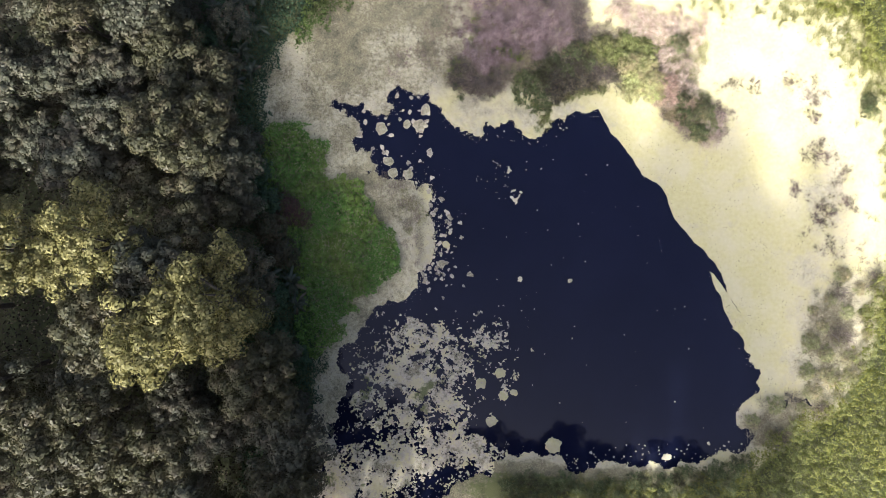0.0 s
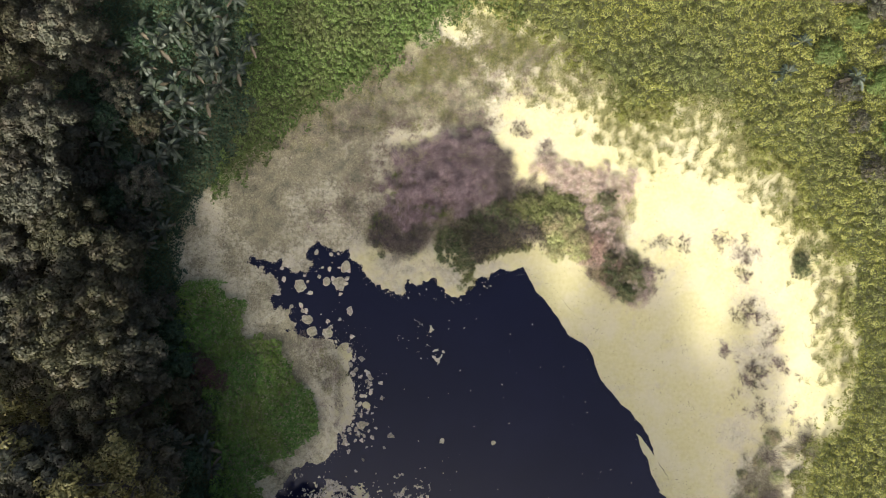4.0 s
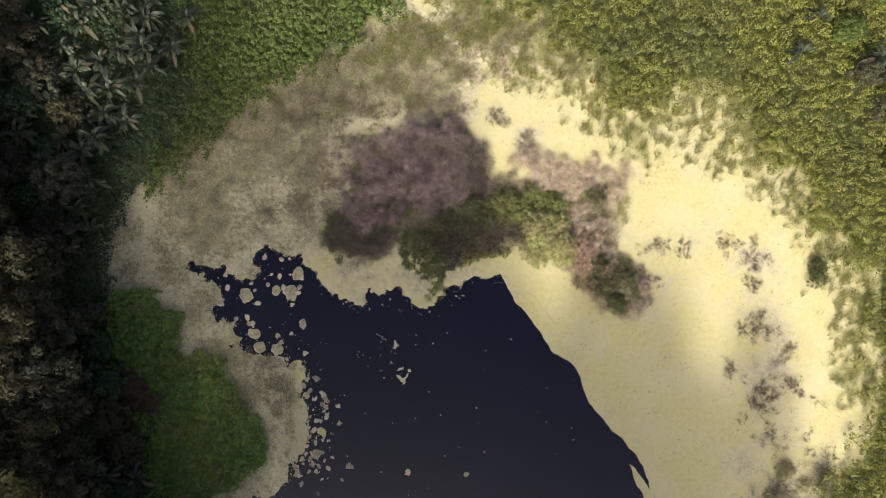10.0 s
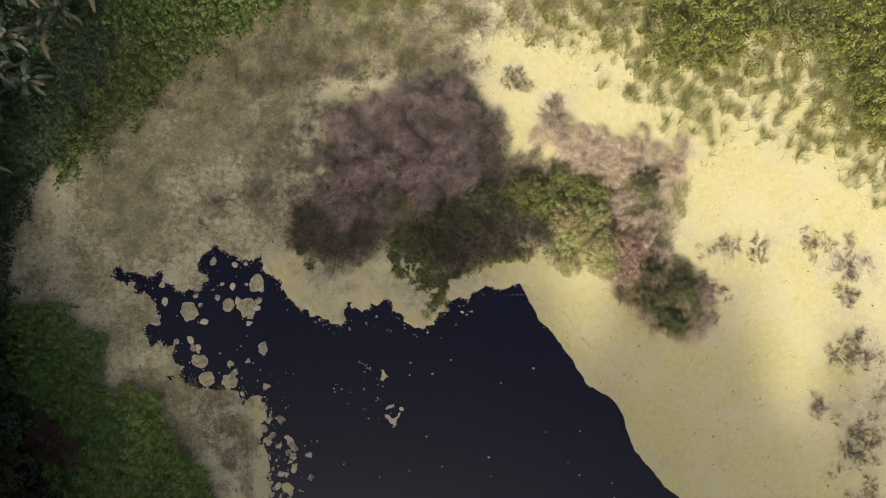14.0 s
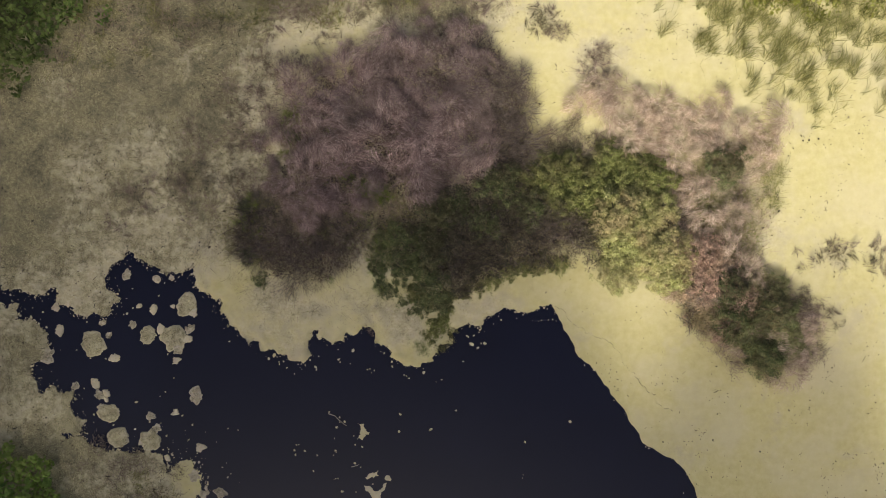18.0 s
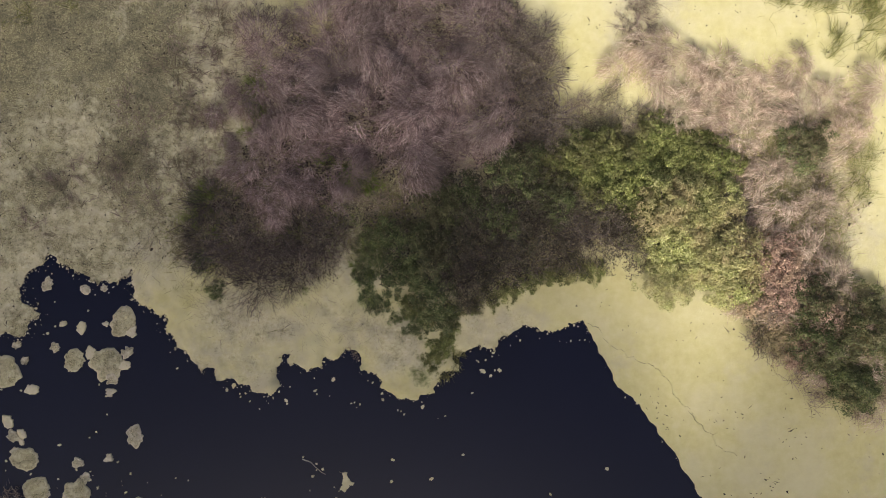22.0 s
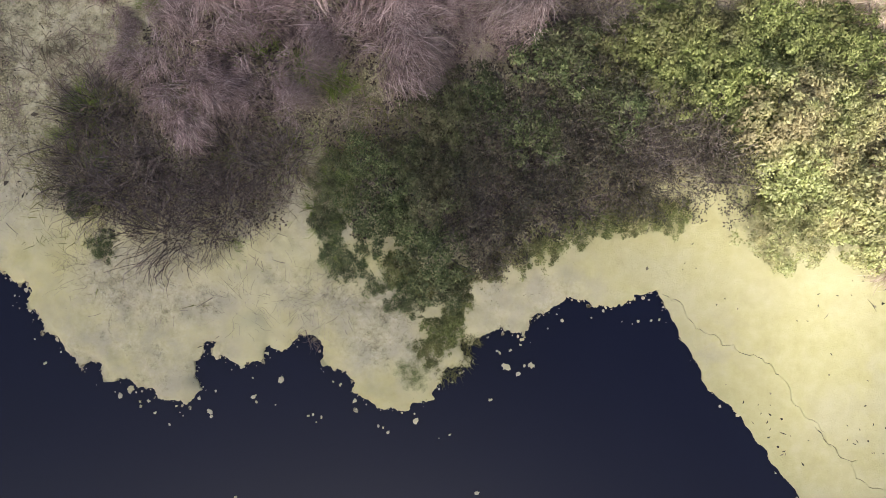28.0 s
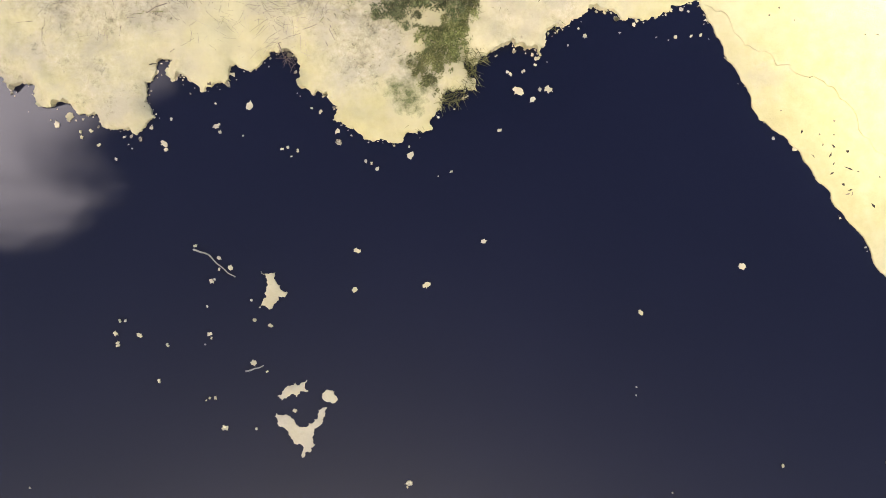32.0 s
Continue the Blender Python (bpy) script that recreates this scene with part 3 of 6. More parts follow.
# narrow slits in the mat
SLITS = [([(10.35, 9.2), (10.85, 8.75), (11.35, 8.35), (11.75, 8.2), (12.15, 8.05), (12.5, 7.45), (13.0, 6.95), (13.3, 6.6)], 0.009), ([(12.9, 7.0), (13.25, 6.65), (13.6, 6.45)], 0.013), ([(13.5, 6.4), (13.8, 6.0), (14.2, 5.75)], 0.008),
         ([(19.05, -3.3), (19.4, -3.8), (19.75, -4.5)], 0.035), ([(22.6, -9.6), (23.2, -10.0), (24.0, -9.9), (24.4, -10.4)], 0.22), ([(22.9, -9.9), (22.5, -10.6)], 0.15)]
# the brown heart of the green bushes
HEART = [(6.8, 11.0), (7.6, 12.4), (9.2, 12.6), (10.4, 12.2), (11.2, 11.8), (11.4, 11.2), (10.4, 10.95), (9.6, 10.9), (8.4, 10.5), (7.4, 9.6), (6.8, 10.0)]
# the sunny round bush, the dark one beside it, and the lower tip
SUNNY = [(12.0, 12.9), (12.7, 13.2), (13.5, 13.0), (14.3, 12.2), (14.5, 11.0), (14.0, 9.9), (12.6, 9.6), (11.6, 10.2), (11.7, 12.0)]
DUSKY = [(9.2, 13.2), (10.4, 13.7), (12.0, 13.9), (13.2, 13.6), (14.0, 12.9), (13.7, 12.8), (12.4, 13.1), (11.9, 12.2), (11.6, 11.7), (11.0, 11.9), (10.2, 12.3)]
TIP = [(15.0, 10.2), (16.4, 10.6), (18.4, 9.0), (18.5, 7.5), (17.3, 7.0), (16.1, 7.3), (14.8, 8.6)]
# the reddish bushes above it
RUSTY = [(14.1, 11.6), (15.4, 11.5), (16.4, 10.2), (16.6, 8.9), (15.6, 8.0), (14.6, 8.8), (14.0, 10.2)]

POND = (ragged(NORTH[:34], 0.03, 0.30, 3, False)[:-1] + ragged(NORTH[33:] + EAST + SPLIT, 0.04, 0.11, 4, False) + ragged([SPLIT[-1]] + CORNER + SOUTH, 0.06, 0.27, 6, False)[1:]
        + ragged([SOUTH[-1], (-0.72, 1.9), (-1.15, 2.3), (-0.95, 2.9), (-0.6, 3.2)] + WEST + [NORTH[0]], 0.035, 0.30, 8, False)[1:-1])
centre = np.mean(MARSH, axis=0)
WET = ragged([tuple(centre + (np.array(p) - centre) * (1 + 1.6 / np.linalg.norm(np.array(p) - centre))) for p in MARSH], 0.4, 0.16, 5)


def strip(line, wide, seed):
    """A ragged narrow band along a line, as a closed outline."""
    p = np.array(ragged(line, 0.12, 0.2, seed, False))
    d = unit(np.gradient(p, axis=0))
    n = np.stack([-d[:, 1], d[:, 0]], 1) * (wide * np.random.default_rng(seed).uniform(0.25, 1.0, len(p)) * np.sin(np.linspace(0.6, 2.9, len(p))))[:, None]
    return [tuple(q) for q in p + n] + [tuple(q) for q in (p - n)[::-1]]


CRACKS = [strip(c, w, 70 + i) for i, (c, w) in enumerate(SLITS)]


def height(x, y):
    """The lie of the land: a basin below the marsh, low banks round it."""
    x, y = np.asarray(x, float), np.asarray(y, float)
    d = np.where(inside(MARSH, x, y), -1, 1) * edge_distance(MARSH, x, y)
    rise = np.clip((d + 1.2) / 3.0, 0, 1)
    return -0.55 + rise * rise * (3 - 2 * rise) * 0.75 + np.clip(d, 0, 6) * 0.05 + (fbm(x * 0.3, y * 0.3, 9) - 0.5) * 0.25 * rise


# ---- ground and water ----
near_x, near_y = np.arange(-46, 52.1, 1.0), np.arange(-44, 46.1, 1.0)
far = np.array([70, 110, 180, 320, 600, 1100, 2000.0])
gx, gy = np.concatenate([-far[::-1], near_x, far]), np.concatenate([-far[::-1], near_y, far])
X, Y = np.meshgrid(gx, gy)
Z = height(X.ravel(), Y.ravel())
idx = np.arange(X.size).reshape(X.shape)
quads = np.stack([idx[:-1, :-1], idx[:-1, 1:], idx[1:, 1:], idx[1:, :-1]], -1).reshape(-1, 4)
tagged(new("ground", mesh_from("ground", np.stack([X.ravel(), Y.ravel(), Z], 1), quads, EARTH, True)),
       "dark damp earth under plants, round a pond", "ground", kind="structure")

wx, wy = np.meshgrid(np.arange(-14, 35, 4.0), np.arange(-23, 30, 4.0))
idx = np.arange(wx.size).reshape(wx.shape)
quads = np.stack([idx[:-1, :-1], idx[:-1, 1:], idx[1:, 1:], idx[1:, :-1]], -1).reshape(-1, 4)
tagged(new("water", mesh_from("water", np.stack([wx.ravel(), wy.ravel(), 0 * wx.ravel()], 1), quads, WATER)),
       "still dark blue pond water", "water", kind="structure")


def blot(x, y, cx, cy, rx, ry):
    return np.exp(-(((x - cx) / rx) ** 2 + ((y - cy) / ry) ** 2))


def marks(x, y):
    """How brown and how mossy the floating mat is at a place."""
    b = 0.48 / (1 + np.exp((x + 0.8 - 0.3 * (y - 9)) / 0.9)) / (1 + np.exp(-(y - 0.5) / 0.8)) + 0.45 * (x < 2) / (1 + np.exp((y - 0.5) / 0.8))
    for cx, cy, rx, ry, k in THATCH:
        b = b + k * blot(x, y, cx, cy, rx, ry)
    b = b + (fbm(x * 0.55, y * 0.55, 21) - 0.5) * 0.6
    g = np.zeros_like(b)
    for cx, cy, rx, ry, k in MOSS:
        g = g + k * blot(x, y, cx, cy, rx, ry)
    g = g + (fbm(x * 0.8, y * 0.8, 33) - 0.5) * 0.5 + np.where(inside(MARSH, x, y), 0, (edge_distance(MARSH, x, y) * 1.1).clip(0, 1.2))
    return np.clip(b, 0, 1), np.clip(g, 0, 1)


def attribute(me, name, values):
    a = me.attributes.new(name, "FLOAT", "POINT")
    a.data.foreach_set("value", np.asarray(values, np.float32))


def floating_mat():
    """The great mat of duckweed: the marsh but for the open water, with a thick edge."""
    g = np.arange(-12, 33, 0.33), np.arange(-20, 28, 0.33)
    X, Y = np.meshgrid(*g)
    q = np.stack([X.ravel(), Y.ravel()], 1) + rng.uniform(-0.1, 0.1, (X.size, 2))
    q = q[inside(WET, q[:, 0], q[:, 1]) & ~inside(POND, q[:, 0], q[:, 1])]
    # finer along the island, where the mat lies in small pillows
    X, Y = np.meshgrid(np.arange(-1.5, 9.8, 0.09), np.arange(7.2, 11.2, 0.09))
    fine = np.stack([X.ravel(), Y.ravel()], 1) + rng.uniform(-0.03, 0.03, (X.size, 2))
    fine = fine[~inside(POND, fine[:, 0], fine[:, 1])]
    fine = fine[edge_distance(SHORE, fine[:, 0], fine[:, 1]) > 0.06]
    q = np.concatenate([q[edge_distance(SHORE, q[:, 0], q[:, 1]) > 0.12], fine])
    pts, edges = [], []
    for line in [POND, WET] + CRACKS:
        n0, n1 = len(pts), len(line)
        pts += [Vector(p) for p in line]
        edges += [(n0 + i, n0 + (i + 1) % n1) for i in range(n1)]
    pts += [Vector(p) for p in q.tolist()]
    v, _, f, _, _, _ = geometry.delaunay_2d_cdt(pts, edges, [], 0, 1e-5)
    v = np.array([(p.x, p.y) for p in v])
    f = np.array([t for t in f if len(t) == 3])
    c = v[f].mean(1)
    keep = inside(WET, c[:, 0], c[:, 1]) & ~inside(POND, c[:, 0], c[:, 1])
    for line in CRACKS:
        keep &= ~inside(line, c[:, 0], c[:, 1])
    f = f[keep]
    d = edge_distance(SHORE, v[:, 0], v[:, 1])
    z = 0.02 + 0.03 * fbm(v[:, 0] * 1.3, v[:, 1] * 1.3, 4) * np.clip(d / 0.5, 0.15, 1)
    soft = np.clip((v[:, 0] + 1.5) / 1.0, 0, 1) * np.clip((9.6 - v[:, 0]) / 1.0, 0, 1) * np.clip((v[:, 1] - 7.2) / 0.3, 0, 1) * np.clip((11.0 - v[:, 1]) / 0.8, 0, 1)
    wx_, wy_ = v[:, 0] + 0.3 * (fbm(v[:, 0] * 2, v[:, 1] * 2, 14, 3) - 0.5), v[:, 1] + 0.3 * (fbm(v[:, 0] * 2, v[:, 1] * 2, 15, 3) - 0.5)
    z = z + soft * (0.12 * domes(wx_, wy_, 0.42, 16)[0] + 0.05 * domes(wx_, wy_, 0.2, 17)[0]) * np.clip(d / 0.12, 0.1, 1)
    e = np.concatenate([f[:, [0, 1]], f[:, [1, 2]], f[:, [2, 0]]])
    seen = {(a, b) for a, b in e.tolist()}
    rim = np.array([(a, b) for a, b in e.tolist() if (b, a) not in seen])
    n = len(v)
    verts = np.concatenate([np.c_[v, z], np.c_[v, z], np.c_[v, np.full(n, -0.08)]])
    skirt = np.stack([rim[:, 0] + n, rim[:, 0] + 2 * n, rim[:, 1] + 2 * n, rim[:, 1] + n], 1)
    me = mesh_from("floating_mat", verts, [f, skirt], WEED, True)
    b, g = marks(verts[:, 0], verts[:, 1])
    attribute(me, "brown", b)
    attribute(me, "moss", g)
    return tagged(new("duckweed_mat", me), "pale cream duckweed mat with brown thatch, floating round open water", "duckweed mat", kind="stuff")


floating_mat()


def raft_from(outline, seed, brown=0.4, name="raft", pale=True):
    """A thin raft of weed with the given outline: top, lower brim and edge."""
    q = np.random.default_rng(seed)
    line = np.array(outline)
    n = len(line)
    top, _, tri, _, _, _ = geometry.delaunay_2d_cdt([Vector(p) for p in line.tolist()], [(i, (i + 1) % n) for i in range(n)], [], 0, 1e-6)
    top = np.array([(p.x, p.y) for p in top])
    tri = np.array([t for t in tri if len(t) == 3])
    mid = top[tri].mean(1)
    tri = tri[inside(line, mid[:, 0], mid[:, 1])]
    v = np.concatenate([np.c_[line, np.full(n, 0.016)], np.c_[line, np.full(n, -0.04)], np.c_[top, np.full(len(top), 0.016)]])
    k = np.arange(n)
    m = (k + 1) % n
    me = mesh_from(name, v, [tri + 2 * n, np.stack([k, k + n, m + n, m], 1)], SCUM if pale else WEED)
    attribute(me, "brown", np.full(len(v), np.clip(brown + q.uniform(-0.12, 0.12), 0, 1)))
    attribute(me, "moss", np.zeros(len(v)))
    return me


def raft(r, seed, wide=1.0, brown=0.4):
    """A small ragged raft of weed, more or less round."""
    q = random.Random(seed)
    n = 6 if r < 0.12 else 8
    ring = [(math.cos(i * 6.283 / n) * r * wide * q.uniform(0.65, 1.2), math.sin(i * 6.283 / n) * r * q.uniform(0.65, 1.2)) for i in range(n)]
    if r < 0.12:
        return raft_from(ragged(ring, max(0.025, r * 0.12), 0.3, seed), seed, brown)
    # larger ones: a lobed disc with a pale brim
    k = 44
    a = np.arange(k) * 2 * np.pi / k
    q = np.random.default_rng(seed)
    waves = np.arange(2, 11)
    swell = (q.normal(size=9)[:, None] * np.cos(waves[:, None] * a + q.uniform(0, 6.3, (9, 1))) / waves[:, None] ** 0.9).sum(0)
    rad = 0.8 * r * (1 + (0.15 if r >= 0.3 else 0.3) * swell + q.uniform(-0.07, 0.07, k)).clip(0.4, 1.4)
    ring = np.stack([np.cos(a) * wide, np.sin(a)], 1) * rad[:, None]
    v = np.concatenate([[[0, 0, 0.02]], np.c_[ring * 0.8, np.full(k, 0.02)], np.c_[ring, np.full(k, 0.014)], np.c_[ring, np.full(k, -0.04)]])
    i = np.arange(k)
    m = (i + 1) % k
    quads = np.concatenate([np.stack([1 + i, 1 + i + k, 1 + m + k, 1 + m], 1), np.stack([1 + i + k, 1 + i + 2 * k, 1 + m + 2 * k, 1 + m + k], 1)])
    me = mesh_from("raft", v, [np.stack([0 * i, 1 + i, 1 + m], 1), quads], WEED if r >= 0.3 else SCUM, True)
    attribute(me, "brown", np.concatenate([np.full(1 + k, brown), np.full(k, brown * 0.6), np.full(k, brown * 0.6)]))
    attribute(me, "moss", np.zeros(1 + 3 * k))
    return me


def drift(kind, mesh, x, y, z=0.0, size=1.0, label="", group=""):
    ob = new(kind, mesh)
    ob.matrix_world = Matrix.LocRotScale((x, y, z), Euler((0, 0, random.uniform(0, 6.3))), (size, size, 1))
    return tagged(ob, label, "weed raft", group)


# single rafts of weed in the western bay and along the shore
for i, (x, y, r) in enumerate([(-1.16, 9.21, 0.4), (-2.38, 8.26, 0.32), (-1.57, 8.17, 0.49), (-4.08, 7.97, 0.45), (-0.88, 6.37, 0.28), (-3.61, 5.8, 0.36), (-3.33, 5.05, 0.4), (-2.29, 4.95, 0.38), (-2.29, 5.71, 0.15), (-3.89, 6.37, 0.17), (-4.64, 6.65, 0.15), (-3.04, 10.14, 0.17), (-2.1, 10.01, 0.15), (-1.63, 10.05, 0.09), (-2.85, 8.58, 0.13), (-3.79, 8.63, 0.11), (-3.6, 8.26, 0.11), (-1.44, 7.79, 0.17), (-2.1, 5.33, 0.15), (-3.14, 4.95, 0.17), (-1.07, 8.45, 0.19), (-5.52, 7.59, 0.26), (-0.88, 2.87, 0.23), (-0.63, 3.25, 0.17), (-0.94, 3.82, 0.23)]
                              + [(7.3, -13.0, 0.6), (3.8, -8.2, 0.45), (4.0, -9.7, 0.4), (4.7, -9.5, 0.3), (2.5, -8.9, 0.42), (3.2, -11.4, 0.42), (5.15, 3.78, 0.09), (5.1, -2.0, 0.2), (8.4, -2.1, 0.17), (-0.1, -1.0, 0.3), (0.2, 0.3, 0.3)]):
    drift("weed_raft", raft(r, 40 + i, random.uniform(0.9, 1.25), 0.5 if x < 0 else 0.15), x, y, 0.0015 * (i % 9), 1, "ragged raft of pale duckweed floating on dark water", "weed rafts")

SPECKS = [raft(0.05, 90 + i, 1.3, 0.1) for i in range(5)]
CLOTS = [raft(0.24, 100 + i, random.uniform(0.8, 1.4), 0.25 + 0.06 * i) for i in range(8)]
r2 = np.random.default_rng(11)


def litter(n, area, meshes, low, high, label, kind="weed_raft"):
    lo, hi = np.array(area).min(0), np.array(area).max(0)
    done = 0
    while done < n:
        x, y = r2.uniform(lo, hi)
        if inside(area, x, y) and inside(SHORE, x, y):
            drift(kind, meshes[r2.integers(len(meshes))], x, y, r2.uniform(0, 0.006), r2.uniform(low, high), label, "floating weed")
            done += 1


litter(60, [(-6, 9.5), (-1, 10), (-0.6, 7.5), (-0.4, 4), (-0.9, 2), (-4, 5)], SPECKS + CLOTS[:2], 0.3, 0.8, "small floating scrap of pale weed")
litter(50, [(-0.8, 4), (1.4, 3), (2.2, -2), (0, -3.5), (-2.2, -2)], SPECKS + CLOTS, 0.3, 0.8, "small floating scrap of pale weed")
litter(90, [(-0.9, 3), (0.5, 2.5), (1.0, 0), (0.3, -2), (-1.5, -2), (-0.8, 0.5)], SPECKS + CLOTS, 0.25, 0.7, "small floating scrap of pale weed")
litter(60, [(1, 6), (12, 6), (19, -5), (19, -12), (6, -12), (4, -4)], SPECKS, 0.2, 1.0, "tiny scrap of weed on dark water")
litter(60, [(8, -13.2), (20, -12.5), (20, -14), (8, -14.8)], SPECKS + CLOTS[:1], 0.5, 1.3, "scrap of pale weed near the shore")
# the open V of weed and the scraps round it
wedge = [(4.42, 3.54), (4.56, 3.52), (4.72, 3.36), (4.92, 3.40), (5.0, 3.58), (5.12, 3.62), (5.06, 3.42), (4.94, 3.24), (4.88, 3.0), (4.78, 2.93), (4.74, 3.12), (4.58, 3.30), (4.44, 3.44)]
for line, name in ((wedge, "weed_raft"), ([(4.44, 3.78), (4.56, 3.9), (4.74, 3.92), (4.84, 4.0), (4.86, 3.84), (4.7, 3.76), (4.5, 3.72)], "weed_raft"),
                   ([(4.2, 5.5), (4.4, 5.48), (4.47, 5.3), (4.58, 5.2), (4.44, 5.14), (4.36, 4.98), (4.2, 5.02), (4.28, 5.24)], "weed_raft")):
    tagged(new(name, raft_from(ragged(line, 0.022, 0.27, len(line)), 5, 0.1)), "ragged scrap of pale weed on open water", "weed raft", "floating weed")
for x, y, r in [(3.30, 5.85, 0.06), (3.66, 5.5, 0.05), (3.55, 5.38, 0.05), (3.52, 5.05, 0.05), (3.98, 5.08, 0.05), (4.15, 4.9, 0.04), (2.3, 4.72, 0.045), (2.24, 4.5, 0.035), (2.52, 4.52, 0.05), (2.9, 4.48, 0.03), (3.42, 4.55, 0.045), (3.53, 4.6, 0.05),
                (2.8, 3.95, 0.045), (4.2, 4.1, 0.05), (3.5, 3.65, 0.035), (6.28, 2.55, 0.05), (9.4, 3.8, 0.03), (0.3, 5.3, 0.05), (1.5, 7.5, 0.07), (1.8, 7.4, 0.05), (2.35, 7.25, 0.03), (2.9, 7.2, 0.06), (3.65, 7.55, 0.05), (4.1, 7.8, 0.09),
                (5.05, 7.75, 0.06), (4.6, 7.3, 0.04), (4.55, 7.15, 0.04), (5.75, 6.95, 0.04), (6.75, 6.9, 0.03), (7.5, 7.4, 0.05), (7.95, 8.0, 0.085), (8.12, 8.0, 0.07), (7.9, 8.25, 0.05), (7.65, 8.2, 0.05), (8.75, 8.85, 0.05), (9.3, 8.92, 0.09), (9.45, 8.97, 0.07),
                (10.0, 8.75, 0.03), (10.2, 8.7, 0.035), (8.0, 8.33, 0.06), (0.1, 8.0, 0.04), (6.3, 7.3, 0.04), (3.9, 7.35, 0.03), (2.0, 7.25, 0.03)]:
    for _ in range(random.choice((1, 2, 3))):
        dx, dy = random.gauss(0, 0.07), random.gauss(0, 0.06)
        drift("weed_scrap", random.choice(SPECKS), x + dx, y + dy, 0, r / 0.055 * random.uniform(0.3, 0.85), "scrap of pale weed on dark water", "floating weed")
for line in ([(3.28, 5.8), (3.5, 5.72), (3.68, 5.55), (3.86, 5.42)], [(4.0, 4.12), (4.25, 4.2)], [(10.0, 18.0), (10.5, 17.2), (10.8, 16.8)], [(7.4, 12.5), (8.3, 12.2), (8.8, 12.25)]):
    q = np.array(ragged(line, 0.12, 0.08, 9, False))
    v, f = tubes([np.c_[q, np.full(len(q), 0.02)]], [np.linspace(0.014, 0.007, len(q))], 5)
    tagged(new("stick", mesh_from("stick", v, f, STICK, True)), "thin pale dead stick floating with weed", "stick", "floating sticks")


CLUSTERS = [(-2.6, -5.6, 1.3, 1.2, 0.75), (-0.4, -5.8, 1.3, 1.0, 0.7), (-3.2, -8.2, 1.4, 1.3, 0.75), (-1.0, -8.8, 1.6, 1.5, 0.8), (1.2, -7.6, 0.9, 1.2, 0.6), (-5.4, -10.0, 1.0, 1.0, 0.6), (-2.6, -11.2, 2.0, 1.0, 0.65), (0.6, -10.4, 1.2, 1.0, 0.65),
            (3.2, -6.0, 1.2, 1.1, 0.62), (3.8, -8.8, 0.7, 0.9, 0.35), (-3.0, -14.2, 2.8, 1.8, 0.85), (1.6, -13.2, 2.4, 1.2, 0.85), (5.5, -14.6, 2.2, 0.8, 0.8), (-4.8, -16.0, 1.6, 1.2, 0.6), (-5.2, -7.6, 0.8, 0.8, 0.4), (-7.2, -16.2, 1.5, 1.4, 0.85), (-7.2, -13.8, 1.0, 1.2, 0.75)]


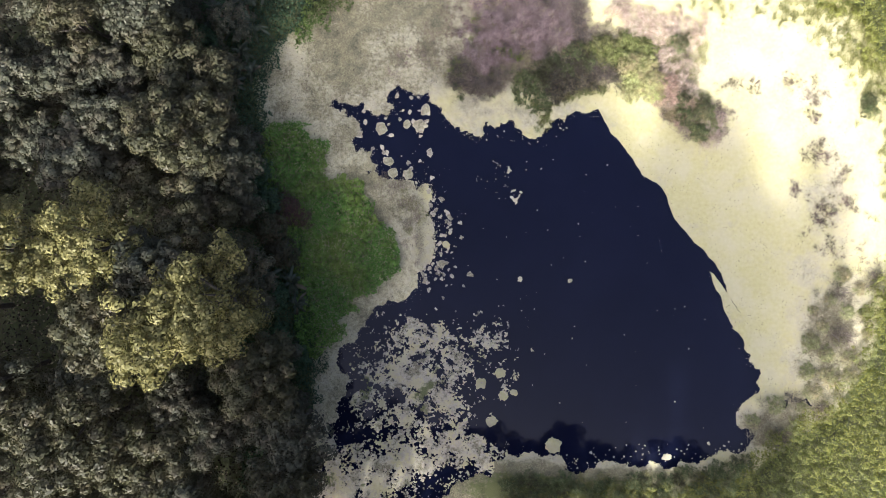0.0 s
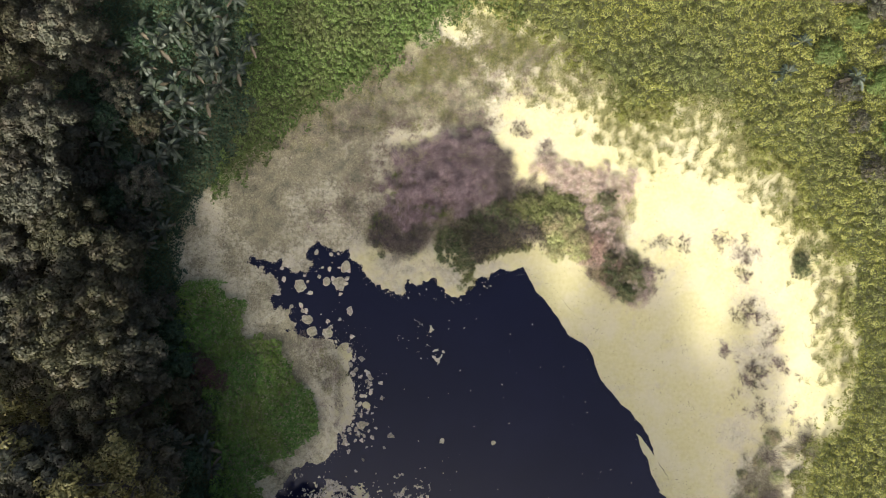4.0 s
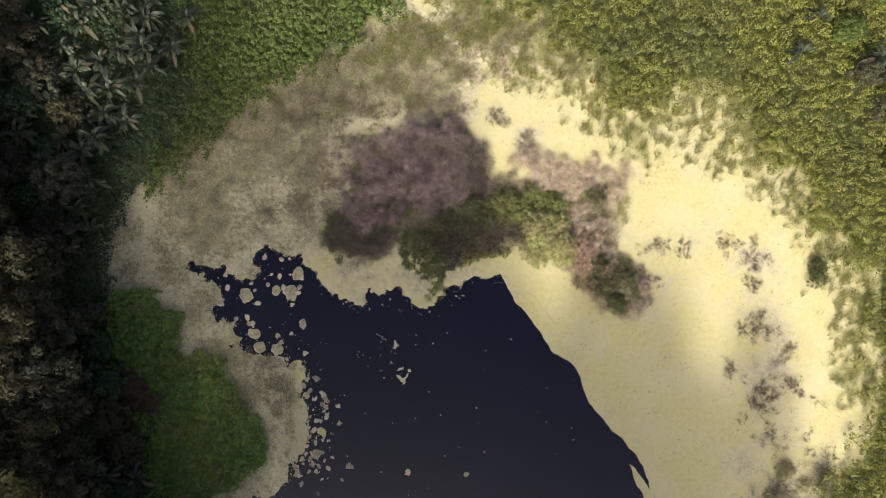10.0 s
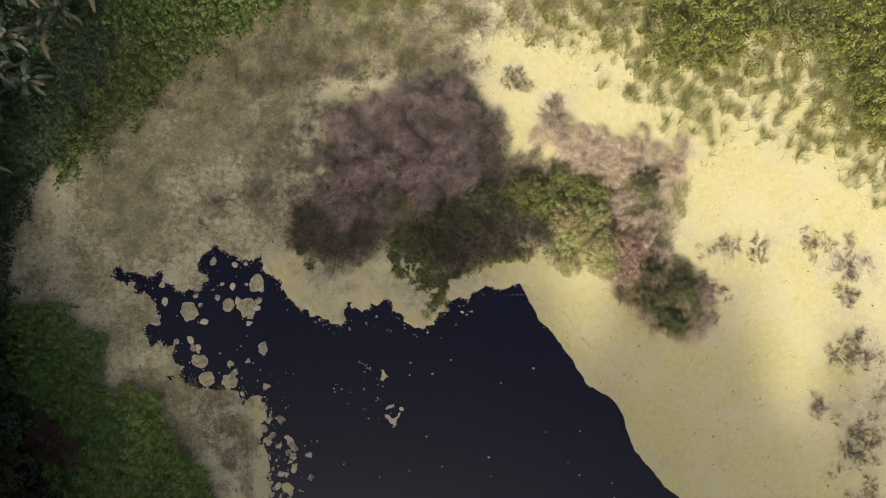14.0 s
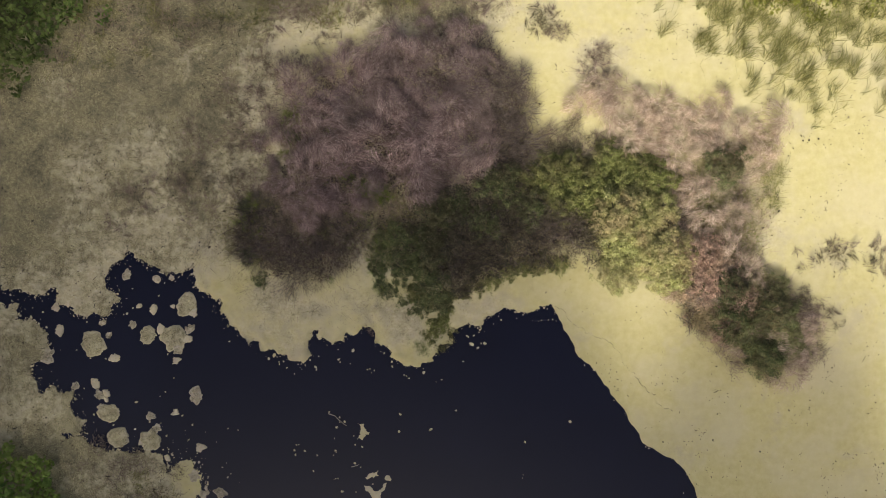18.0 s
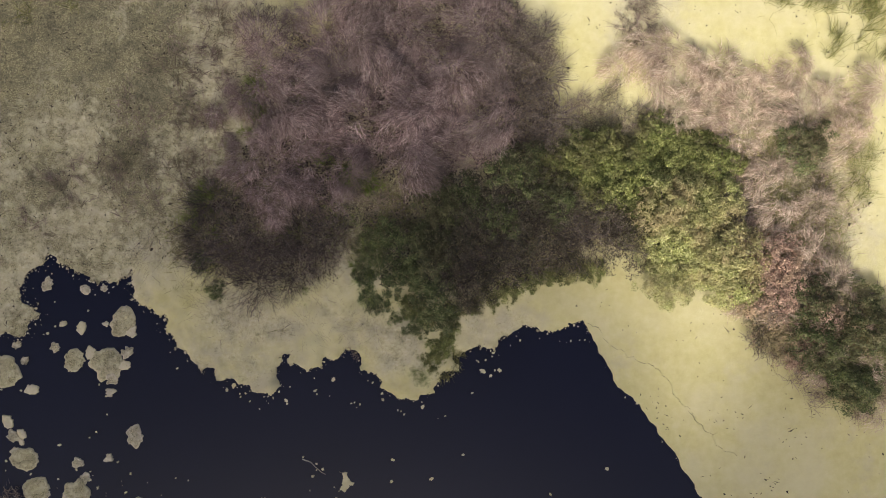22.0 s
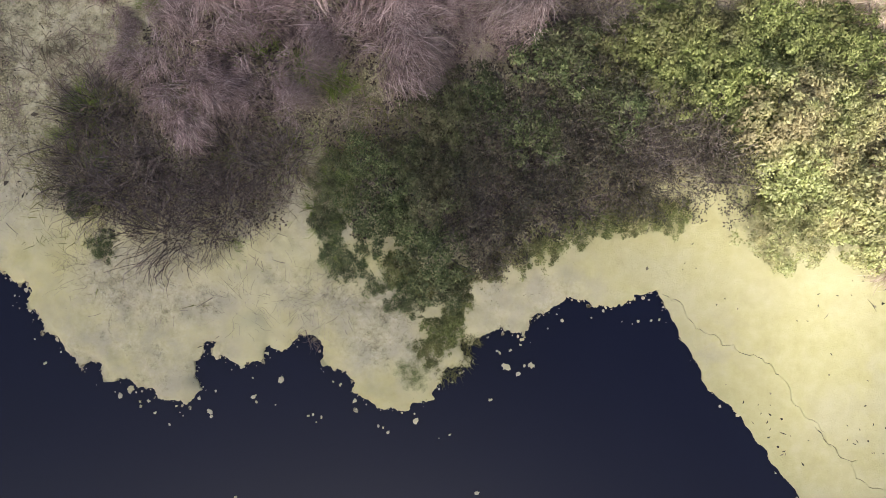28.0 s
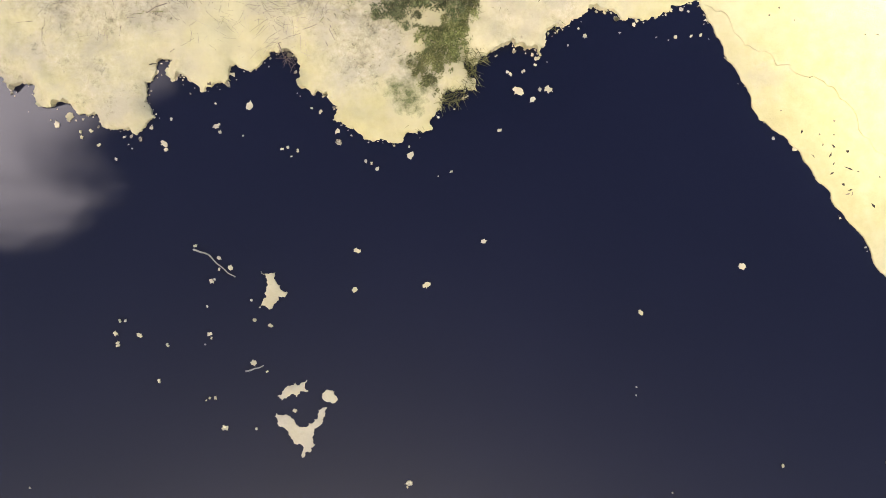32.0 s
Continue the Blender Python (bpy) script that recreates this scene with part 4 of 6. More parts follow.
def broken_weed():
    """The broken field of weed in the south-west: a thin sheet, torn into clots and lace."""
    area = [(-6.2, -6.4), (-4.4, -4.6), (-2.5, -4.1), (0.5, -4.0), (2.0, -4.6), (5.0, -4.4), (5.4, -7), (4.8, -9.9), (2.4, -10.8), (4.0, -13.4), (7.6, -13.8), (8.2, -15.2), (3, -15.8), (-1, -17), (-6, -18.4), (-8.8, -17.6), (-9.0, -14.6), (-7.2, -11.6)]
    step = 0.055
    gx_, gy_ = np.arange(-9.2, 8.4, step), np.arange(-18.6, -3.6, step)
    X, Y = np.meshgrid(gx_, gy_)
    ny, nx = X.shape
    cx, cy = (X[:-1, :-1] + step / 2).ravel(), (Y[:-1, :-1] + step / 2).ravel()
    f = sum(k * blot(cx, cy, ax, ay, rx, ry) for ax, ay, rx, ry, k in CLUSTERS)
    f = f + 1.3 * (fbm(cx * 1.1, cy * 1.1, 51, 4) - 0.5) + 0.9 * (fbm(cx * 3.1, cy * 3.1, 57, 3) - 0.5) + 0.8 * (fbm(cx * 6.5, cy * 6.5, 58, 2) - 0.5)
    full = (f > 0.465) & inside(area, cx + 3.2 * (fbm(cx * 0.8, cy * 0.8, 63, 4) - 0.5), cy + 3.2 * (fbm(cx * 0.8, cy * 0.8, 64, 4) - 0.5)) & inside(SHORE, cx, cy)
    idx = np.arange(nx * ny).reshape(ny, nx)
    quads = np.stack([idx[:-1, :-1], idx[:-1, 1:], idx[1:, 1:], idx[1:, :-1]], -1).reshape(-1, 4)[full]
    e = np.concatenate([quads[:, [k, (k + 1) % 4]] for k in range(4)])
    code = e[:, 0].astype(np.int64) * nx * ny + e[:, 1]
    rim = e[~np.isin(code, e[:, 1].astype(np.int64) * nx * ny + e[:, 0])]
    n = nx * ny
    x, y = X.ravel() + r2.uniform(-0.022, 0.022, n), Y.ravel() + r2.uniform(-0.022, 0.022, n)
    z = 0.008 + 0.03 * fbm(x * 4, y * 4, 59, 2)
    used = np.unique(quads)
    new_id = np.full(2 * n, -1)
    new_id[used], new_id[used + n] = np.arange(len(used)), np.arange(len(used)) + len(used)
    v = np.concatenate([np.c_[x, y, z][used], np.c_[x, y, np.full(n, -0.03)][used]])
    skirt = np.stack([rim[:, 0], rim[:, 0] + n, rim[:, 1] + n, rim[:, 1]], 1)
    me = mesh_from("broken_weed", v, [new_id[quads], new_id[skirt]], SCUM)
    attribute(me, "brown", np.clip(0.22 + 1.3 * (fbm(v[:, 0] * 0.9, v[:, 1] * 0.9, 60) - 0.45) + 0.5 * (fbm(v[:, 0] * 5, v[:, 1] * 5, 62, 2) - 0.5), 0, 1))
    attribute(me, "moss", np.clip((fbm(v[:, 0] * 0.6, v[:, 1] * 0.6, 61) - 0.52) * 2.5, 0, 1))
    tagged(new("broken_duckweed", me), "broken grey-cream duckweed clots crowded on dark water", "duckweed", kind="stuff")


broken_weed()

def crumbs():
    """Crumbs of weed that float off the ragged shore."""
    r = np.random.default_rng(66)
    edge = np.array(POND)
    pick = edge[r.integers(len(edge), size=12000)]
    far_off = np.where((pick[:, 0] < 1.0) & (pick[:, 1] < 5), 0.26, 0.06)
    spot = pick + r.normal(size=(12000, 2)) * (r.exponential(far_off) + 0.01)[:, None]
    keep = inside(POND, spot[:, 0], spot[:, 1])
    spot = spot[keep][:3600]
    near_east = (spot[:, 0] > 10.5) & (spot[:, 1] > -6)
    north = (spot[:, 0] > 0.2) & (spot[:, 1] > 6.8)
    spot = spot[r.uniform(size=len(spot)) < np.where(near_east, 0.08, np.where(north, 0.4, 1.0))]
    n, k = len(spot), 7
    a = np.arange(k)[None] * 2 * np.pi / k + r.uniform(0, 6, (n, 1))
    rad = (0.007 + r.exponential(0.010, (n, 1))).clip(0.006, 0.05) * r.uniform(0.5, 1.3, (n, k))
    v = np.stack([spot[:, :1] + np.cos(a) * rad, spot[:, 1:] + np.sin(a) * rad, np.full((n, k), 0.008)], -1).reshape(-1, 3)
    me = mesh_from("crumbs", v, np.arange(n * k).reshape(n, k), SCUM)
    attribute(me, "brown", np.repeat(r.uniform(0, 0.7, n), k))
    attribute(me, "moss", np.zeros(n * k))
    tagged(new("weed_crumbs", me), "crumbs of pale weed floating along the shore", "duckweed", kind="stuff")


crumbs()

# ---- plants: one of each kind, then copies ----
def away(ob):
    """Takes a pattern away once its copies stand."""
    for o in [*ob.children_recursive, ob]:
        bpy.data.objects.remove(o)


def grow(patterns, places, label, category, group, size=(0.8, 1.2), high=(0.85, 1.15), z=None):
    for x, y in places:
        s = random.uniform(*size)
        base = (float(height(x, y)) if not inside(MARSH, x, y) else 0.0) if z is None else z
        ob = copy_thing(random.choice(patterns), stand(x, y, base, None, s, s * random.uniform(*high)))
        tagged(ob, label, category, group)


def tree(seed, tall, wide, leaf, count=8600, size=0.21):
    r = np.random.default_rng(seed)
    root = new("tree")
    # trunk
    k = np.linspace(0, 1, 7)
    bend = r.normal(size=2) * 0.25
    path = np.stack([bend[0] * k ** 2 * 1.5, bend[1] * k ** 2 * 1.5, k * tall * 0.66 - 0.3], 1)
    v, f = tubes([path], [np.linspace(0.022 * tall, 0.007 * tall, 7)], 9)
    part("trunk", mesh_from("trunk", v, f, BARK, True), root)
    # crown: a few great boughs, each a heap of small leafy lumps, fed by limbs
    boughs, n = 9, 96
    a = np.arange(boughs) * 2.4 + r.uniform(-0.4, 0.4, boughs)
    d = np.sqrt((np.arange(boughs) + 0.3) / boughs) * wide * 0.82
    heart = np.stack([np.cos(a) * d, np.sin(a) * d, tall * (0.90 - 0.27 * (d / wide) ** 2 + r.uniform(-0.07, 0.05, boughs))], 1)
    reach = wide * r.uniform(0.30, 0.44, boughs)
    w = np.concatenate([np.arange(boughs), r.integers(boughs, size=n - boughs)])
    out = unit(r.normal(size=(n, 3)) + np.array([0, 0, 0.75]))
    c = heart[w] + out * (reach[w] * r.uniform(0.6, 1.0, n))[:, None] * np.array([1.1, 1.1, 0.55])
    c[80:, :2] = heart[w[80:], :2] * 0.9
    c[80:, 2] = tall * r.uniform(0.28, 0.62, 16)
    rad = r.uniform(0.11, 0.20, n) * wide
    rad[80:] *= 1.6
    for i in range(6):
        start = path[4] + (path[5] - path[4]) * r.uniform(-1.0, 0.9)
        t = np.linspace(0, 1, 5)[:, None]
        limb = start + (heart[i] - np.array([0, 0, 0.05 * tall]) - start) * t + np.array([0, 0, 0.25]) * np.sin(t * np.pi)
        v, f = tubes([limb], [np.linspace(0.010, 0.003, 5) * tall], 6)
        part("limb", mesh_from("limb", v, f, BARK, True), root)
    which = r.choice(n, count, p=rad ** 2 / (rad ** 2).sum())
    out = unit(r.normal(size=(count, 3)) + np.array([0, 0, 0.75]))
    at = c[which] + out * (rad[which] * r.uniform(0.6, 1.1, count) ** 0.6)[:, None] * np.array([1.1, 1.1, 0.8])
    v, f = leaves(at, out + r.normal(size=(count, 3)) * 0.2, size * r.uniform(0.6, 1.3, count), size * 0.62 * r.uniform(0.7, 1.2, count), seed)
    part("crown", mesh_from("crown", v, f, leaf), root)
    return root


def shrub(seed, wide, tall, leaf, count, size, stems=4, kind="shrub", sprigs=70):
    """A low bush: stems, and over an uneven dome the twigs' ends, each with a rosette of leaves."""
    r = np.random.default_rng(seed)
    root = new(kind)
    n = sprigs
    a = np.arange(n) * 2.39996 + r.normal(size=n) * 0.35
    d = np.sqrt((np.arange(n) + 0.5) / n) * wide * r.uniform(0.86, 1.06, n)
    wave = 1 + 0.14 * np.sin(3 * a + seed) + 0.09 * np.sin(5 * a + 2 * seed)
    x, y = np.cos(a) * d * wave, np.sin(a) * d * wave
    lobes, _, _ = domes(x + seed * 3.1, y, wide * 0.55, seed)
    c = np.stack([x, y, tall * (0.62 - 0.50 * (d / wide) ** 2 + 0.42 * lobes + r.uniform(-0.10, 0.10, n))], 1)
    t = np.linspace(0, 1, 5)[None, :, None]
    s = r.normal(size=(stems, 1, 3)) * np.array([0.08, 0.08, 0])
    e = c[r.integers(n, size=stems)][:, None]
    path = s + (e - s) * t + np.array([0, 0, 0.1]) * np.sin(t * np.pi) + r.normal(size=(stems, 5, 3)) * 0.02
    for line in path:
        v, f = tubes([line], [np.linspace(0.02, 0.006, 5)], 5)
        part("stem", mesh_from("stem", v, f, BARK, True), root)
    axis = unit(np.stack([x / wide, y / wide, np.full(n, 0.9)], 1) + r.normal(size=(n, 3)) * 0.35)
    rad = r.uniform(0.10, 0.17, n) * wide
    which = r.integers(n, size=count)
    u = unit(np.cross(axis, np.array([0.31, 0.95, 0.05])))
    q = np.cross(axis, u)
    turn, off = r.uniform(0, 2 * np.pi, count), np.sqrt(r.uniform(0.02, 1, count))
    spoke = u[which] * np.cos(turn)[:, None] + q[which] * np.sin(turn)[:, None]
    depth = r.exponential(0.45, count).clip(0, 2.2)
    at = c[which] + spoke * (off * rad[which] * (1 + 0.35 * depth))[:, None] + axis[which] * ((0.45 * (1 - off ** 2) - depth) * rad[which])[:, None]
    at[:, 2] = np.maximum(at[:, 2], 0.05)
    face = axis[which] * 1.0 + spoke * (off * 0.7)[:, None] + np.array([0, 0, 0.35]) + r.normal(size=(count, 3)) * 0.42
    at = at + r.normal(size=(count, 3)) * 0.018
    v, f = leaves(at, face, size * r.uniform(0.6, 1.35, count), size * 0.55 * r.uniform(0.7, 1.2, count), seed, 0.25, spoke + r.normal(size=(count, 3)) * 0.35)
    part("foliage", mesh_from("foliage", v, f, leaf), root)
    return root


def dead_shrub(seed, wide, tall, count=300, mat=None, thin=1.0):
    """Bare curved stems with finer twigs."""
    r = np.random.default_rng(seed)
    root = new("bare_shrub")
    for name, n, thick, low in (("stem", 6, 0.014 * thin, 0.0), ("twig_tangle", count, 0.0048 * thin, 0.12)):
        a = r.uniform(0, 2 * np.pi, n)
        d = np.sqrt(r.uniform(0, 1, n)) * wide
        s = np.stack([np.cos(a) * d * 0.5, np.sin(a) * d * 0.5, np.full(n, low * tall)], 1) + r.normal(size=(n, 3)) * [0.1, 0.1, 0]
        turn = a + r.normal(size=n) * 0.9
        e = s + np.stack([np.cos(turn), np.sin(turn), r.uniform(-0.2, 0.9, n)], 1) * r.uniform(0.2, 0.65, n)[:, None] * wide
        e[:, 2] = np.clip(e[:, 2] + 0.15 * tall, 0.03, tall)
        t = np.linspace(0, 1, 4)[None, :, None]
        path = s[:, None] + (e - s)[:, None] * t + np.array([0, 0, 0.22 * tall]) * np.sin(t * np.pi) + r.normal(size=(n, 4, 3)) * 0.03 * wide * t
        width = thick * np.linspace(1, 0.4, 4)[None] * r.uniform(0.6, 1.3, (n, 1))
        for i in range(n if name == "stem" else 1):
            v, f = tubes(path[i:i + 1], width[i:i + 1], 4) if name == "stem" else tubes(path, width, 3)
            part(name, mesh_from(name, v, f, mat or DEAD), root)
    return root


def strands(base, way, bend, length, width, rise, sink, tips, seed=0):
    """Long wavy blades that lie over: from base along way, curling sideways by bend, rising and sinking; tips: where a lock gathers."""
    r = np.random.default_rng(seed)
    n = len(base)
    flat = unit(np.concatenate([way, np.zeros((n, 1))], 1))
    side = np.stack([-flat[:, 1], flat[:, 0], np.zeros(n)], 1)
    L, Wd = np.reshape(length, (-1, 1)), np.reshape(width, (-1, 1))
    phase, waves = r.uniform(0, 6.3, (n, 1)), r.uniform(2.5, 5.5, (n, 1))
    v = np.empty((n, 11, 3))
    for i, t in enumerate((0.0, 0.22, 0.45, 0.68, 0.86, 1.0)):
        p = base + flat * L * t + side * L * (np.reshape(bend, (-1, 1)) * t * t + 0.06 * np.sin(phase + waves * t))
        p = p + tips * (t * t)
        p[:, 2] += (np.reshape(rise, (-1, 1)) * np.sin(np.pi * min(1.0, t * 0.85 + 0.1)) - np.reshape(sink, (-1, 1)) * t * t)[:, 0]
        if i < 5:
            w = (0.7, 1.0, 0.95, 0.8, 0.5)[i]
            tilt = np.array([0, 0, 0.35]) * r.normal(size=(n, 1))
            v[:, 2 * i], v[:, 2 * i + 1] = p - (side + tilt) * Wd * w / 2, p + (side + tilt) * Wd * w / 2
        else:
            v[:, 10] = p
    v[:, :, 2] = np.maximum(v[:, :, 2], 0.03)
    k = 11 * np.arange(n)[:, None]
    return v.reshape(-1, 3), [np.concatenate([k + [2 * i, 2 * i + 1, 2 * i + 3, 2 * i + 2] for i in range(4)]), k + [8, 9, 10]]


def tussock(seed, wide, tall, mat, count=260, comb=(0.0, 0.0), width=0.014, kind="grass_tussock", spray=0.9, wisps=16, long=0.6):
    """A heap of old grass: locks of blades that lie over it like combed hair."""
    r = np.random.default_rng(seed)
    a = r.uniform(0, 2 * np.pi, wisps)
    d = np.sqrt(r.uniform(0, 1, wisps)) * wide * 0.55
    heart = np.stack([np.cos(a) * d, np.sin(a) * d], 1)
    fall = unit(np.stack([np.cos(a), np.sin(a)], 1) * spray * (d / wide / 0.55)[:, None] + r.normal(size=(wisps, 2)) * 0.35 + np.array(comb))
    curl, reach = r.normal(size=wisps) * 0.45, r.uniform(0.65, 1.2, wisps)
    w = r.integers(wisps, size=count)
    spot = heart[w] + r.normal(size=(count, 2)) * wide * 0.09
    out = np.linalg.norm(spot, axis=1) / (wide * 0.75)
    hill = tall * np.clip(1 - out ** 2, 0.05, 1) * 0.75 + r.normal(size=wisps)[w] * tall * 0.08
    base = np.c_[spot, np.maximum(hill, 0.02)]
    way = unit(fall[w] + r.normal(size=(count, 2)) * 0.42)
    size = long * reach[w] * r.uniform(0.55, 1.15, count)
    gather = np.c_[(heart[w] - spot) * 0.3, np.zeros(count)]
    v, f = strands(base, way, curl[w] + r.normal(size=count) * 0.25, size, width * r.uniform(0.6, 1.3, count), tall * r.uniform(0.05, 0.3, count), tall * r.uniform(0.1, 0.75, count), gather, seed)
    return new(kind, mesh_from(kind, v, f, mat))


def tuft(seed, wide, tall, mat, count=260, comb=(0.0, 0.0), width=0.014, droop=0.75, kind="grass_tuft", spray=0.9, wisps=16):
    """Blades in wisps that stand up and fall together."""
    r = np.random.default_rng(seed)
    a = r.uniform(0, 2 * np.pi, wisps)
    d = np.sqrt(r.uniform(0, 1, wisps)) * wide * 0.5
    heart = np.stack([np.cos(a) * d * r.uniform(0.6, 1.3), np.sin(a) * d], 1)
    fall = np.stack([np.cos(a), np.sin(a)], 1) * r.uniform(0.1, spray, (wisps, 1)) + r.normal(size=(wisps, 2)) * 0.45 + np.array(comb)
    long = r.uniform(0.6, 1.25, wisps)
    w = r.integers(wisps, size=count)
    base = np.c_[heart[w] + r.normal(size=(count, 2)) * wide * 0.07, np.zeros(count)]
    lean = fall[w] + r.normal(size=(count, 2)) * 0.22
    v, f = blades(base, lean, tall * long[w] * r.uniform(0.6, 1.15, count), width * r.uniform(0.6, 1.3, count), droop, seed)
    return new(kind, mesh_from(kind, v, f, mat))


def within(poly, gap, seed, inset):
    """Places in poly that keep off its edge."""
    return [p for p in spread(poly, gap, seed) if edge_distance(poly, *p) > inset]


def banana(seed, count=10):
    r = np.random.default_rng(seed)
    root = new("banana_plant")
    tall = r.uniform(0.8, 1.2)
    path = np.stack([np.zeros(5), np.zeros(5), np.linspace(-0.2, tall, 5)], 1)
    v, f = tubes([path], [np.linspace(0.10, 0.05, 5)], 8)
    part("stalk", mesh_from("stalk", v, f, STEM, True), root)
    bias = r.uniform(0, 360)
    for i in range(count):
        long, broad = r.uniform(0.8, 1.35), r.uniform(0.17, 0.26)
        up = r.uniform(0.5, 2.2) if i % 3 else r.uniform(0.0, 0.5)
        t = np.linspace(0, 1, 10)
        run = 1 / math.sqrt(1 + 0.55 * up * up)
        x = long * run * t
        z = long * run * (up * t - (0.40 + 0.45 * up) * t ** 2)
        w = broad * np.clip(np.clip((t - 0.16) / 0.22, 0, 1) ** 0.7 * np.clip((1.03 - t) / 0.22, 0, 1) ** 0.5, 0.07, 1) * 0.5
        rip = r.normal(size=(10, 2)) * 0.018
        tip = r.uniform(-0.5, 0.5) * w
        v = np.stack([np.stack([x, -w + rip[:, 0], z + 0.32 * w + tip], 1), np.stack([x, 0 * x, z], 1), np.stack([x, w + rip[:, 1], z + 0.32 * w - tip], 1),
                      np.stack([x, 0 * x, z - 0.02], 1)], 1)
        k = 4 * np.arange(9)[:, None]
        f = np.concatenate([k + [0, 1, 5, 4], k + [1, 2, 6, 5], k + [1, 5, 7, 3]])
        turn = bias + r.normal() * 75 if i % 2 else r.uniform(0, 360)
        dry = i % 3 == 0 and r.uniform() < 0.1
        part("leaf", mesh_from("leaf", v.reshape(-1, 3), f, LEAF_DRY if dry else LEAF_BANANA, True), root, "withered tan leaf" if dry else "",
             pose(r.normal() * 0.08, r.normal() * 0.08, tall - 0.30 * r.uniform(), r.normal() * 10, r.normal() * 7, turn))
    return root


# ---- the wood in the west ----
TREES = [tree(1, 9.0, 2.7, LEAF_TREE), tree(2, 8.0, 2.4, LEAF_GREY), tree(3, 8.5, 2.9, LEAF_TREE), tree(4, 7.0, 2.2, LEAF_GREY)]
LIT_TREES = [tree(5, 11.0, 2.9, LEAF_LIT_TOP), tree(6, 11.5, 2.6, LEAF_LIT_TOP)]
tall_ones = [(-19.2, 0.4), (-12.3, -2.7), (-14.6, -4.3), (-22.5, -0.4)]
grow(LIT_TREES, tall_ones, "tall tree, sun on its crown put into a golden green leaf colour", "tree", "trees of the wood", (0.95, 1.05), (0.95, 1.05))
rest = [p for p in spread(WOOD, 2.65, 12) if min(math.hypot(p[0] - a, p[1] - b) for a, b in tall_ones) > 2.6]
grow(TREES, rest, "tree with a dull olive green crown", "tree", "trees of the wood", (0.75, 1.15), (0.75, 1.15))
# the belt of tall trees in the south, out of view, whose shade lies over the pond
slope = math.tan(radians(SUN_UP))
for tip_x, tip_y in [(-7.0, 27), (-5.4, 27), (-3.4, 25), (-1.8, 22), (-0.4, 21), (0.9, 21), (2.2, 19.4), (3.5, 18.6), (4.8, 18.0), (6.1, 17.6), (7.3, 17.2), (8.3, 16.8), (9.4, 9.6), (10.6, 8.0), (11.6, 7.6), (12.8, 7.0), (13.8, 6.6), (15.0, 6.4), (16.2, 7.4),
                     (17.2, 6.8), (18.4, 7.0), (19.4, 7.8), (20.4, 7.2), (22.6, 6.4), (23.6, 5.2), (24.8, 3.2), (-3, 13), (1, 12), (5, 11), (8, 9), (12, 1), (19.6, 1),
                     # seven lower unseen trees, added to keep sun off the broken weed
                     (-9, -5), (-6.2, -4), (-3.4, -5), (-0.6, -4.4), (2.2, -5), (5.0, -5.4), (8.0, -6)]:
    y = -21.5 + random.uniform(-1.0, 1.0)
    x = tip_x + SUN_FROM[0] / -SUN_FROM[1] * (tip_y - y)
    tall = (tip_y - y) * slope / 8.3
    ob = copy_thing(random.choice(TREES), stand(x, y, float(height(x, y)), None, 1.15, tall))
    tagged(ob, "tall tree out of view on the south bank, placed for its shade", "tree", "trees of the south bank")
for ob in TREES + LIT_TREES:
    away(ob)

# smaller trees in front of them
YOUNG = [tree(7, 6.4, 2.0, LEAF_GREY, 4600, 0.2), tree(8, 5.8, 1.8, LEAF_GREY, 4200, 0.2)]
grow(YOUNG, spread([(-8.8, -8), (-8.4, -14), (-10.5, -14), (-10.8, -6), (-12.6, 0), (-13.6, 5), (-15.6, 9), (-18, 14), (-16.6, 15), (-13.6, 9.5), (-11.8, 5), (-11.2, 1), (-11.6, -2.5), (-10, -5)], 2.0, 13), "young tree with a small olive green crown", "tree", "young trees", (0.8, 1.2), (0.8, 1.1))
grow(YOUNG, [(31.8, 25.6), (34.6, 23.8), (29.4, 26.6)], "small tree with a grey olive crown", "tree", "young trees", (0.6, 0.9), (0.5, 0.7))
for ob in YOUNG:
    away(ob)

# shrubs along the wood's edge
LOW = [shrub(11, 1.2, 2.0, LEAF_TREE, 2000, 0.14), shrub(12, 1.0, 1.6, LEAF_TEAL, 1700, 0.15), shrub(13, 1.3, 2.4, LEAF_GREY, 2100, 0.14)]
fringe = spread([(-9.6, -6), (-8.4, -14), (-11, -14), (-11, -4), (-12, 2), (-13, 7), (-16, 12), (-20, 20), (-14, 24), (-13, 18), (-13.5, 12), (-12, 8), (-10.5, 2)], 1.7, 14)
grow(LOW, fringe, "low dark shrub at the wood's edge", "shrub", "shrubs of the wood's edge")
east = spread([(27, 25), (36, 25), (36, 14), (31, 16), (29, 19)], 1.9, 15)
EASTERN = [shrub(14, 1.1, 1.2, LEAF_MID, 2000, 0.13), shrub(15, 1.2, 1.3, LEAF_GREY, 2000, 0.13)]
grow(EASTERN, east, "grey-green leafy shrub on the bank", "shrub", "shrubs of the east bank", (0.7, 1.1))
for ob in EASTERN:
    away(ob)
for ob in LOW:
    away(ob)

